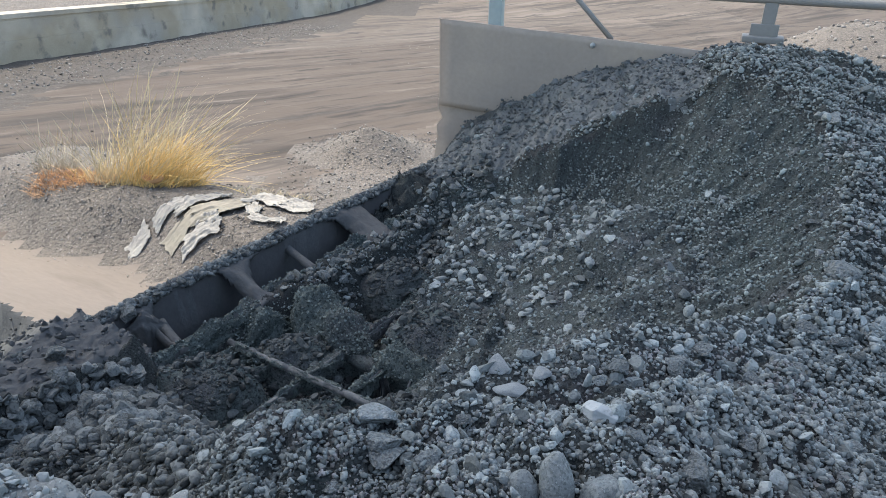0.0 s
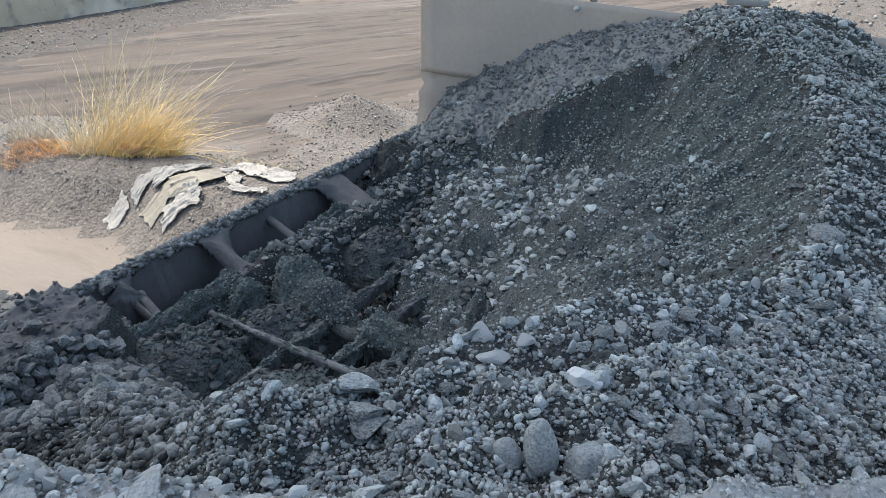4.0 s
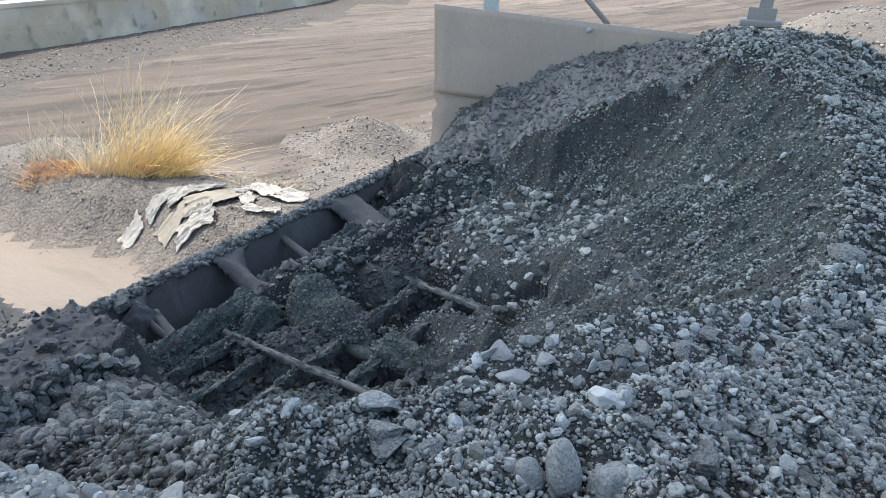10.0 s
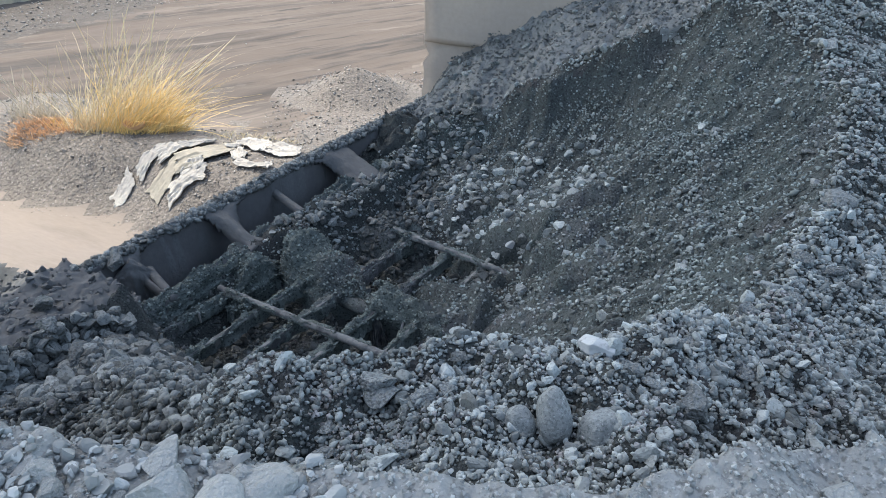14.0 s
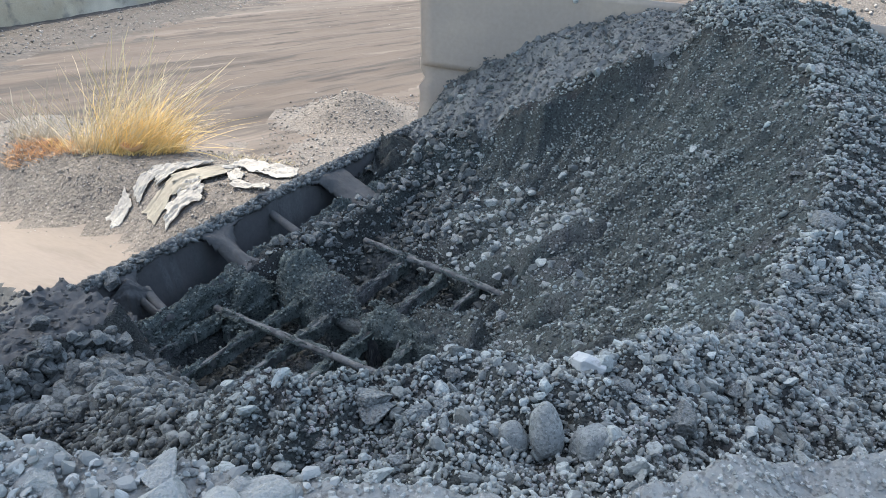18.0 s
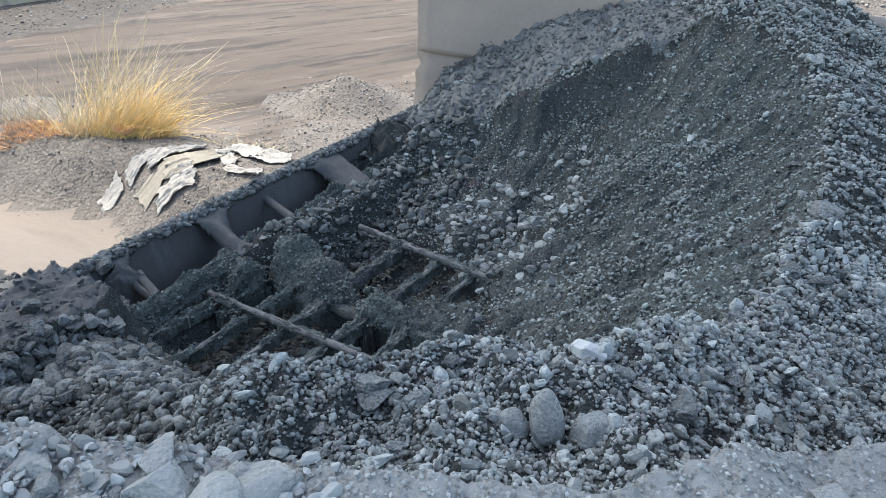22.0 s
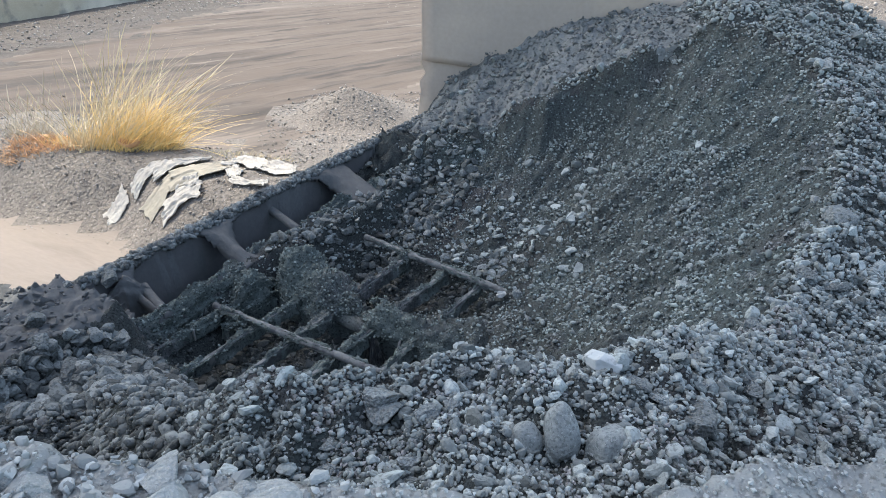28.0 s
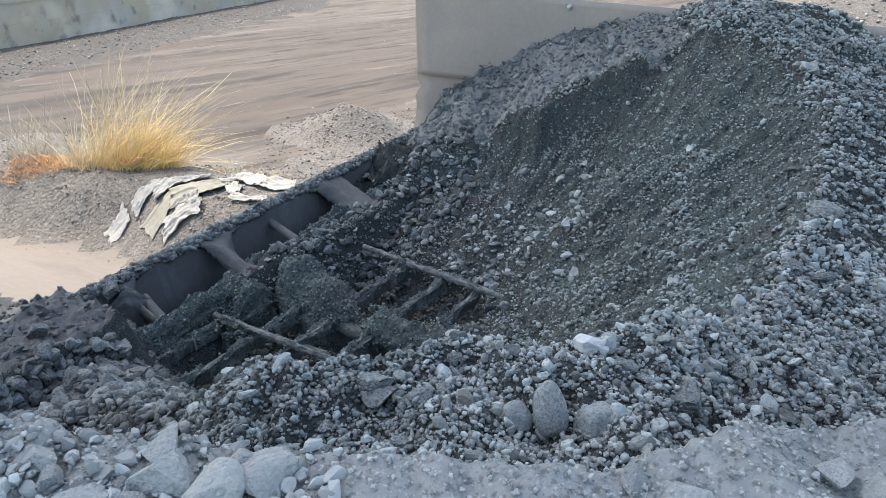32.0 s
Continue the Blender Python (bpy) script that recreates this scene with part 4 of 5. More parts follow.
def ridge_part(name, pts, width, height, rough, mat, parent, seed=0, n=60, m=12, label="", drop=0.05, grit=0):
    v, f = ridge(pts, width, height, rough, seed, n, m, drop)
    ob = part(name, smooth(mesh_np(name, v, f, mat)), mat, parent, label)
    if grit:
        rng = np.random.RandomState(seed)
        inner = v.reshape(n, m + 1, 3)[:, 1:-1].reshape(-1, 3)
        c = inner[rng.randint(len(inner), size=int(grit * 0.7))] + rng.normal(size=(int(grit * 0.7), 3)) * 0.002
        part("crumb_crust", stones_mesh("crumb_crust", c, 0.003 + 0.009 * rng.uniform(size=int(grit * 0.7)) ** 3, MUD_CRUMB if mat is MUD else mat, seed, SHAPES_TINY), mat, parent)["kind"] = "stuff"
    return ob


def strut_mesh(q, r, z0, z1, seed, flare, p0=-0.215):
    """A dust-coated strut from the wall to the beam, flared at both ends."""
    bm = bmesh.new()
    rows = []
    n, k = 16, 18
    for i in range(n):
        t = i / (n - 1)
        rr = r * (1 + flare * (2 * abs(t - 0.5)) ** 2.5)
        c = Vector((p0 + (0.045 - p0) * t, q - 0.035 * t, z0 + (z1 - z0) * t))
        row = []
        for j in range(k):
            a = 2 * math.pi * j / k
            d = Vector((0, math.cos(a) * rr, math.sin(a) * rr * (0.75 if r > 0.03 else 1)))
            d *= 1 + 0.12 * noise.noise((c + d) * 18 + Vector((seed, 0, 0)))
            row.append(bm.verts.new(c + d))
        rows.append(row)
    for a, b in zip(rows, rows[1:]):
        for j in range(k):
            bm.faces.new((a[j], a[(j + 1) % k], b[(j + 1) % k], b[j]))
    bm.faces.new(rows[0][::-1])
    bm.faces.new(rows[-1])
    return bm


def hopper():
    t = empty("feed_hopper", HOPPER)
    part("side_wall", box((0.014, 2.45, 1.2), (-0.215, 1.12, -0.70), 0.003), WALL_DUST, t, "dust-filmed steel side wall")
    part("end_wall", box((1.9, 0.014, 1.0), (0.72, 2.32, -0.75), 0.003), STEEL, t)
    part("end_wall", box((1.9, 0.014, 0.9), (0.72, -0.42, -0.95), 0.003), STEEL, t)
    part("far_wall", box((0.014, 2.7, 0.9), (1.66, 0.95, -0.95), 0.003), STEEL, t)
    part("hopper_floor", box((1.9, 2.7, 0.02), (0.72, 0.95, -1.30)), STEEL, t)
    part("edge_beam", box((0.07, 2.3, 0.14), (-0.01, 1.05, -0.40), 0.006), STEEL, t)
    def shelf_z(p, q):
        z = -0.105 - 0.40 * (p + 0.21) + 0.008 * fbm(p * 14, q * 14, 3)
        return z - 0.06 * np.clip(1 - (shelf_edge(p, q) - 1) / 0.7, 0, 1) ** 2 * np.clip((p + 0.19) / 0.05, 0, 1)

    def shelf_edge(p, q):
        best = np.full(np.shape(p), 9.0)
        for qc, h in ((0.125, 0.115), (0.455, 0.187), (1.04, 0.305)):
            best = np.minimum(best, np.abs((p + 0.09) / 0.128) ** 3 + np.abs((q - qc) / h) ** 3.5)
        return best

    me = sheet("dust_shelf", -0.23, 0.03, -0.06, 1.5, 0.009, lambda p, q: shelf_z(p, q), DUST, lambda c: shelf_edge(c[:, 0], c[:, 1]) > 1)
    part("dust_shelf", me, DUST, t, "settled dust shelf with oval gaps").modifiers.new("thick", "SOLIDIFY").thickness = 0.02
    for k, (q, r, z0, z1, flare) in enumerate(((0.29, 0.018, -0.175, -0.215, 0.1), (1.01, 0.019, -0.17, -0.215, 0.0), (1.41, 0.045, -0.17, -0.235, 0.1))):
        part("strut", strut_mesh(q, r, z0, z1, k * 5, flare, -0.14 if k == 0 else -0.215), DUST, t)
    ridge_part("slumped_dust", [(-0.20, 0.16, -0.20), (-0.15, 0.235, -0.195), (-0.11, 0.30, -0.20)], 0.12, 0.09, 0.012, DUST, t, 31, 50, 18, "dust slumped from the rim into the pocket", 0.2)
    ridge_part("rim_dust", [(-0.24, -0.25, -0.125), (-0.238, 0.6, -0.125), (-0.236, 1.4, -0.125), (-0.23, 2.3, -0.125)], 0.055, 0.035, 0.008, DUST, t, 2, 160, 14, "dust and grit caked along the rim", 0.25)
    tagged(t, "dust-covered steel feed hopper sunk beside the yard", "hopper")
    # mud banked along the inner beam
    b = empty("mud_bank", HOPPER)
    ridge_part("beam_mud", [(0.0, -0.15, -0.30), (0.012, 0.1, -0.31), (0.01, 0.28, -0.30), (-0.015, 0.6, -0.30), (-0.03, 0.8, -0.295), (-0.04, 1.1, -0.30), (-0.04, 1.5, -0.29), (-0.04, 2.1, -0.28)], 0.10, 0.11, 0.013, MUD, b, 5, 260, 26, drop=0.16, grit=9000)
    ridge_part("inner_mud", [(0.07, 0.47, -0.37), (0.08, 0.60, -0.35), (0.07, 0.74, -0.34)], 0.13, 0.13, 0.014, MUD, b, 7, 90, 24, drop=0.14, grit=2600)
    ridge_part("corner_mud", [(0.10, 0.44, -0.34), (0.18, 0.47, -0.34)], 0.09, 0.085, 0.018, MUD, b, 8, 50, 18, grit=900)
    ridge_part("near_beam_mud", [(-0.02, 0.10, -0.36), (0.2, 0.10, -0.37), (0.5, 0.09, -0.37), (0.8, 0.06, -0.38)], 0.08, 0.09, 0.014, MUD, b, 9, 120, 18, drop=0.2, grit=1800)
    ridge_part("curtain_mud", [(0.02, 0.82, -0.34), (0.16, 0.79, -0.33), (0.34, 0.765, -0.33), (0.47, 0.75, -0.34), (0.53, 0.74, -0.36)], 0.19, 0.18, 0.012, MUD, b, 11, 120, 30, drop=0.12, grit=5200)
    ridge_part("pipe_mud", [(0.52, 0.755, -0.33), (0.66, 0.75, -0.33), (0.84, 0.765, -0.34), (1.02, 0.79, -0.34)], 0.14, 0.10, 0.014, MUD, b, 14, 100, 22, drop=0.1, grit=3000)
    ridge_part("mud_clod", [(0.565, 0.80, -0.28), (0.60, 0.80, -0.28)], 0.10, 0.10, 0.03, MUD, b, 23, 30, 16, grit=420)
    ridge_part("mud_clod", [(0.615, 0.60, -0.34), (0.625, 0.67, -0.33)], 0.085, 0.10, 0.026, MUD, b, 17, 30, 14, grit=300)
    ridge_part("mud_clod", [(0.42, 1.13, -0.31), (0.46, 1.17, -0.29)], 0.06, 0.07, 0.018, MUD, b, 21, 30, 14, grit=200)
    ridge_part("mud_clod", [(0.20, 0.43, -0.29), (0.25, 0.44, -0.29)], 0.06, 0.055, 0.02, MUD, b, 27, 30, 14, grit=240)
    tagged(b, "dark damp mud caked over the grate's edge", "mud")
    # stones along the rim
    rng = np.random.RandomState(31)
    pq = np.stack([rng.uniform(-0.27, -0.206, 3600), rng.uniform(-0.2, 2.3, 3600)], -1)
    ww = 0.008 + 0.03 * rng.uniform(size=3600) ** 2
    part("rim_grit", stones_mesh("rim_grit", np.stack([pq[:, 0], pq[:, 1], -0.094 + 0.1 * ww - 22 * (pq[:, 0] + 0.234) ** 2], -1), ww, PILE_STONE, 33, SHAPES_LOW), PILE_STONE, t)["kind"] = "stuff"
    for k in range(46):
        q = rng.uniform(-0.1, 2.25)
        p = -0.236 + rng.normal() * 0.012
        w = rng.uniform(0.02, 0.04) if rng.uniform() > 0.25 else rng.uniform(0.035, 0.052)
        c = from_pq(p, q, -0.096 + 0.2 * w)
        rock(DARK_MESHES[rng.randint(16)], c.x, c.y, w, rng.uniform(0.6, 1.0), c.z, rng, "dusty grey stone on the hopper rim", "stones on the rim")
    for p, q, w in ((-0.235, 0.06, 0.06), (-0.235, 0.12, 0.04), (-0.19, 0.19, 0.085), (-0.235, 0.235, 0.05)):
        c = from_pq(p, q, -0.085 if p < -0.2 else -0.105)
        rock(DARK_MESHES[rng.randint(16)], c.x, c.y, w, 0.75, c.z, rng, "large dusty stone on the hopper rim", "stones on the rim")
    # dust bank between the last pocket and the spill plate
    d = empty("dust_bank", HOPPER)
    ridge_part("bank_body", [(-0.15, 1.53, -0.31), (-0.12, 2.0, -0.28), (-0.10, 2.35, -0.26)], 0.36, 0.2, 0.03, ORE, d, 25, 90, 20, drop=0.4, grit=2600)
    part("flat_scrap", box((0.16, 0.03, 0.008), (0.02, 2.0, -0.13), 0.001, Matrix.Rotation(radians(-6), 4, "Y")), BAR, d, "bent flat steel strip")
    tagged(d, "grey dust bank at the hopper's far corner", "dust bank")


hopper()


def grate():
    g = empty("grizzly_grate", HOPPER)
    for k, (p0, p1, q0, q1) in enumerate(((0.075, 0.10, 0.02, 0.44), (0.265, 0.28, 0.02, 0.80), (0.448, 0.435, 0.02, 1.18), (0.63, 0.645, 0.02, 1.18), (0.812, 0.815, 0.02, 1.18))):
        b = part("bar", box((0.014, math.hypot(p1 - p0, q1 - q0), 0.04), ((p0 + p1) / 2, (q0 + q1) / 2, GRATE_Z - 0.018), 0.002, Matrix.Rotation(-math.atan2(p1 - p0, q1 - q0), 4, "Z")), BAR, g)
        ridge_part("mud_crust", [(p0, q0, GRATE_Z - 0.012), (p1, q1, GRATE_Z - 0.012)], 0.034, 0.017, 0.012, MUD, b, 40 + k, 150, 10, drop=0.035, grit=900)
    for k, (p0, q0, p1, q1, r) in enumerate(((0.06, 0.437, 0.86, 0.49, 0.013), (0.20, 1.18, 0.99, 1.15, 0.013))):
        c = part("cross_bar", rod((p0, q0, GRATE_Z + 0.018), (p1, q1, GRATE_Z + 0.018), r, 12, 0.004, k, 60), BAR, g, "worn bare steel cross bar")
        ridge_part("mud_crust", [(p0 + 0.04, q0 - 0.004, GRATE_Z + 0.024), (p0 * 0.1 + p1 * 0.9, q0 * 0.1 + q1 * 0.9 + 0.004, GRATE_Z + 0.022)], 0.022, 0.005, 0.008, MUD, c, 60 + k, 120, 8, drop=0.012, grit=260)
    part("support_pipe", rod((-0.02, 0.70, GRATE_Z - 0.045), (1.10, 0.735, GRATE_Z - 0.045), 0.03, 20, 0.004, 3, 50), MUD, g, "mud-filmed support pipe")
    part("pipe_clip", rod((0.752, 0.725, GRATE_Z - 0.045), (0.758, 0.725, GRATE_Z - 0.045), 0.037, 20), RAIL, g, "bright metal strap round the pipe")
    part("tag", box((0.012, 0.006, 0.05), (0.102, 0.30, GRATE_Z - 0.02), 0.002), RAIL, g)
    tagged(g, "mud-caked steel bar grate over the hopper", "grate")
    # frayed wire hanging under the grate
    w = empty("frayed_rope", HOPPER)
    rng = np.random.RandomState(4)
    bm = bmesh.new()
    for k in range(70):
        a = Vector((0.66 + rng.normal() * 0.012, 0.655 + rng.normal() * 0.01, GRATE_Z - 0.02))
        b = a + Vector((rng.normal() * 0.028, rng.normal() * 0.02, -0.14 - rng.uniform() * 0.06))
        m = (a + b) / 2 + Vector((rng.normal() * 0.008, rng.normal() * 0.008, 0))
        prev = None
        for c in (a, m, b):
            row = [bm.verts.new(c + Vector((0.0016 * math.cos(j * 2.09), 0.0016 * math.sin(j * 2.09), 0))) for j in range(3)]
            if prev:
                for j in range(3):
                    bm.faces.new((prev[j], prev[(j + 1) % 3], row[(j + 1) % 3], row[j]))
            prev = row
    part("strands", bm, BAR, w)
    tagged(w, "dark frayed wire rope end hanging under the grate", "rope")


grate()


def spill_plate():
    a, b = Vector((*PLATE_A, 0)), Vector((*PLATE_B, 0))
    way = (b - a).normalized()
    ln = (b - a).length
    m = Matrix.Translation((a.x, a.y, 0)) @ Matrix.Rotation(math.atan2(way.y, way.x), 4, "Z")
    t = empty("spill_plate", m)
    # upper sheet, lapped over a lower one with a torn left edge
    def sheet_part(name, z0, z1, y, left, seed, label=""):
        n, h = 40, 14
        v = []
        for j in range(h + 1):
            z = z0 + (z1 - z0) * j / h
            for i in range(n + 1):
                x = left(z) + (ln - left(z)) * i / n
                v.append((x, y + 0.006 * float(fbm(np.array(x * 1.7 + seed), np.array(z * 1.7), 2)), z - 0.14 * (x / ln)))
        i = np.arange((n + 1) * (h + 1)).reshape(h + 1, n + 1)
        f = np.stack([i[:-1, :-1], i[:-1, 1:], i[1:, 1:], i[1:, :-1]], -1).reshape(-1, 4)
        ob = part(name, smooth(mesh_np(name, v, f, STEEL)), STEEL, t, label)
        md = ob.modifiers.new("thick", "SOLIDIFY")
        md.thickness = 0.006
    sheet_part("upper_sheet", 0.20, 0.688, 0.0, lambda z: 0.0, 1)
    sheet_part("lower_sheet", -0.55, 0.235, 0.016, lambda z: -0.015 + 0.03 * math.exp(-((z - 0.13) / 0.02) ** 2) - 0.012 * math.exp(-((z - 0.07) / 0.03) ** 2) - 0.14 * max(0, 0.03 - z), 2, "lower steel sheet with a torn, notched edge")
    part("patch", rod((0.852, -0.012, 0.61), (0.852, -0.004, 0.61), 0.014, 12), WHITE_ROCK, t, "round bright spot where paint is gone")
    tagged(t, "grey dusty steel spill plate behind the ore heap", "steel plate")
    rail = empty("handrail", m)
    part("top_rail", rod((1.0, 0.125, 0.868), (3.3, 0.125, 0.868), 0.0215, 18), RAIL, rail)
    p = part("post", box((0.062, 0.03, 0.34), (1.672, 0.125, 0.70), 0.004), RAIL, rail)
    part("foot_plate", box((0.19, 0.09, 0.03), (1.66, 0.10, 0.685), 0.004), RAIL, p)
    part("gusset", box((0.13, 0.012, 0.07), (1.66, 0.10, 0.72), 0.003), RAIL, p)
    part("post", box((0.075, 0.06, 2.6), (0.285, 0.13, -0.35), 0.004), POST, rail, "pale blue-grey painted post")
    part("brace", rod((0.62, 0.13, 0.92), (0.93, 0.13, 0.62), 0.014, 10), RAIL, rail)
    tagged(rail, "grey painted steel pipe handrail behind the plate", "handrail")


spill_plate()


# ---- yard things ----
def blades(rng, n, foot, spread, height, lean, width, curl=0.5, head=False, scatter_to=0.25):
    """Thin tapering grass blades in one mesh. spread: half widths of the foot; lean: mean tilt; curl: how far the tips droop the way they lean."""
    v, f = [], []
    for _ in range(n):
        a = rng.uniform(0, 6.283)
        r = math.sqrt(rng.uniform())
        x, y = foot[0] + spread[0] * r * math.cos(a), foot[1] + spread[1] * r * math.sin(a)
        z = float(ground_z(np.array(x), np.array(y))) - 0.03
        h = height * rng.uniform(0.3, 1.0)
        side_way = lean[0] + rng.normal() * scatter_to
        d = Vector((side_way, lean[1] + rng.normal() * 0.3, 1.0)).normalized()
        side = Vector((1.0, rng.normal() * 0.6, rng.normal() * 0.3)).normalized() * width * rng.uniform(0.6, 1.3)
        bend = Vector((math.copysign(0.5, side_way) + 0.4 * side_way + rng.normal() * 0.4, rng.normal() * 0.4, -0.45 + rng.normal() * 0.2)) * (curl * rng.uniform(0.3, 1.6))
        base = len(v)
        for k in range(8):
            t = k / 7
            c = Vector((x, y, z)) + d * (h * t) + bend * (h * t**2.4)
            w = side * ((2.0 if k in (5, 6) else 0.4 if k == 7 else 0.8) if head else 0.25 + (1 - t) ** 0.6)
            v += [c - w, c + w]
        for k in range(7):
            i = base + 2 * k
            f.append((i, i + 1, i + 3, i + 2))
    return v, f


def grass():
    rng = np.random.RandomState(12)
    clumps = (
        ("grass_clump", (-2.66, 5.92), "tall dry golden grass clump leaning on the gravel bank", (
            ("leaf_tuft", (-0.12, 0), 210, (0.30, 0.14), 1.12, (0.3, 0), 0.002, STRAW_PALE, 0.3, 0.22),
            ("leaf_tuft", (0.05, 0), 170, (0.30, 0.14), 1.0, (0.6, -0.05), 0.002, STRAW_PALE, 0.35, 0.28),
            ("leaf_tuft", (0.05, 0), 240, (0.36, 0.14), 0.78, (0.5, -0.05), 0.0028, STRAW, 0.4, 0.3),
            ("leaf_tuft", (0.16, -0.05), 320, (0.34, 0.12), 0.55, (0.75, -0.1), 0.0028, STRAW, 0.4, 0.4),
            ("leaf_tuft", (0.1, -0.05), 200, (0.42, 0.12), 0.26, (0.3, -0.2), 0.003, STRAW, 0.5, 0.6),
            ("stalk_tuft", (-0.12, 0.05), 30, (0.28, 0.12), 1.12, (0.2, 0), 0.0022, STRAW_PALE, 0.15, 0.16),
            ("stalk_tuft", (0.1, 0.02), 10, (0.2, 0.12), 1.15, (0.8, 0), 0.003, STRAW_PALE, 0.12, 0.2),
            ("stalk_tuft", (-0.42, 0.0), 12, (0.14, 0.1), 0.75, (-0.1, 0), 0.002, STRAW_PALE, 0.15, 0.25),
            ("leaf_tuft", (-0.38, 0.0), 70, (0.14, 0.1), 0.5, (0.1, 0), 0.0028, STRAW_PALE, 0.25, 0.3),
            ("leaf_tuft", (-0.34, -0.02), 90, (0.14, 0.1), 0.2, (0.0, -0.2), 0.0045, STRAW_PALE, 0.8, 0.5))),
        ("grass_clump", (-3.30, 5.98), "low rusty dry grass mat on the gravel bank", (
            ("leaf_tuft", (0, 0), 1100, (0.52, 0.16), 0.15, (0.1, -0.2), 0.003, STRAW_RED, 0.6, 0.6), ("leaf_tuft", (0.2, 0), 160, (0.3, 0.12), 0.2, (0.1, -0.2), 0.003, STRAW, 0.5, 0.5))),
        ("grass_clump", (-3.62, 6.2), "thin pale grey dead grass tuft on the gravel bank", (
            ("stalk_tuft", (0, 0), 40, (0.2, 0.1), 0.6, (-0.05, 0), 0.0016, STRAW_GREY, 0.1, 0.3), ("leaf_tuft", (0, 0), 200, (0.24, 0.12), 0.34, (0.0, 0), 0.002, STRAW_GREY, 0.3, 0.4))),
        ("grass_clump", (-1.55, 5.72), "sparse short yellowing grass on gravel", (("leaf_tuft", (0, 0), 240, (0.4, 0.16), 0.10, (0, 0), 0.003, STRAW_PALE, 0.4, 0.5),)),
    )
    for nm, foot, label, lots in clumps:
        t = empty(nm, Matrix.Translation((foot[0], foot[1], float(ground_z(np.array(foot[0]), np.array(foot[1]))))))
        for pn, off, n, spread, h, lean, w, mat, curl, loose in lots:
            v, f = blades(rng, n, (foot[0] + off[0], foot[1] + off[1]), spread, h, lean, w, curl, pn == "stalk_tuft", loose)
            v = [p - t.location for p in v]
            part(pn, mesh_np(pn, np.array(v), np.array(f), mat), mat, t)["kind"] = "stuff"
        tagged(t, label, "grass", "dry grass clumps")


grass()


def sacks():
    """Torn sacking draped over the bank: two ends of its middle line, half width, bow, rumple, cloth."""
    rows = (
        ((-2.22, 5.06), (-1.98, 5.24), 0.075, 0.0, 0.02, KHAKI, "grey-green torn sacking strip hanging down the gravel bank"),
        ((-2.02, 5.18), (-1.60, 5.40), 0.095, -0.05, 0.03, KHAKI, "wide grey-green sacking panel on the gravel bank"),
        ((-2.38, 5.28), (-2.16, 5.42), 0.045, 0.03, 0.03, CLOTH, "dirty white sacking shred beside the torn panel"),
        ((-2.20, 5.31), (-1.86, 5.50), 0.06, 0.02, 0.045, CLOTH, "crumpled white sacking folds on the gravel bank"),
        ((-2.06, 5.44), (-1.80, 5.54), 0.035, 0.02, 0.04, CLOTH, "crumpled white sacking folds on the gravel bank"),
        ((-1.62, 5.44), (-1.30, 5.30), 0.07, 0.04, 0.04, CLOTH, "dirty white torn sacking crumpled on the gravel bank"),
        ((-1.36, 5.30), (-1.06, 5.22), 0.075, 0.0, 0.035, CLOTH, "dirty white torn sacking crumpled on the gravel bank"),
        ((-1.58, 5.30), (-1.50, 5.08), 0.04, 0.03, 0.035, CLOTH, "narrow frayed white sacking strip"),
        ((-1.50, 5.06), (-1.22, 4.93), 0.03, -0.02, 0.03, CLOTH, "narrow frayed white sacking strip"),
        ((-2.04, 4.96), (-1.74, 5.02), 0.05, 0.03, 0.04, CLOTH, "bunched white sacking at the bank's foot"),
        ((-1.95, 5.06), (-1.78, 5.12), 0.035, 0.02, 0.04, CLOTH, "bunched white sacking at the bank's foot"),
        ((-2.60, 5.18), (-2.44, 5.30), 0.055, 0.0, 0.02, CLOTH, "lone white sacking scrap on the gravel bank"),
    )
    for k, (a, b, half, bow, rumple, mat, label) in enumerate(rows):
        a, b = np.array(a), np.array(b)
        way = b - a
        ln = np.linalg.norm(way)
        way = way / ln
        side = np.array([-way[1], way[0]])
        nu, nv = 60, 26
        u, w = np.meshgrid(np.linspace(0, 1, nu), np.linspace(-1, 1, nv))
        torn = 1 + 0.35 * fbm(u * 3.1 + k * 5, w * 0.9 + k, 3)
        end = 0.05 * fbm(w * 3.0 + k * 7, 0 * w + k, 3)
        along = (u + end * np.abs(2 * u - 1)) * ln
        across = w * half * 1.3 * torn + bow * np.sin(math.pi * u)
        wx, wy = a[0] + way[0] * along + side[0] * across, a[1] + way[1] * along + side[1] * across
        fold = np.abs(fbm(u * 1.6 + k * 3 + w * 0.5, w * 2.3 + k, 2)) * 0.55 * rumple + 0.4 * rumple * np.abs(fbm(u * 7 + k, w * 5 + k, 2))
        mid = (a + b) / 2
        z0 = float(ground_z(mid[0], mid[1]))
        v = np.stack([wx - mid[0], wy - mid[1], ground_z(wx, wy) + 0.014 + fold - z0], -1).reshape(-1, 3)
        i = np.arange(nu * nv).reshape(nv, nu)
        f = np.stack([i[:-1, :-1], i[:-1, 1:], i[1:, 1:], i[1:, :-1]], -1).reshape(-1, 4)
        ob = new("torn_sack", smooth(mesh_np("torn_sack", v, f, mat)))
        ob.location = (mid[0], mid[1], z0)
        ob.modifiers.new("thick", "SOLIDIFY").thickness = 0.004
        tagged(ob, label, "sacking", "torn sacks")


sacks()


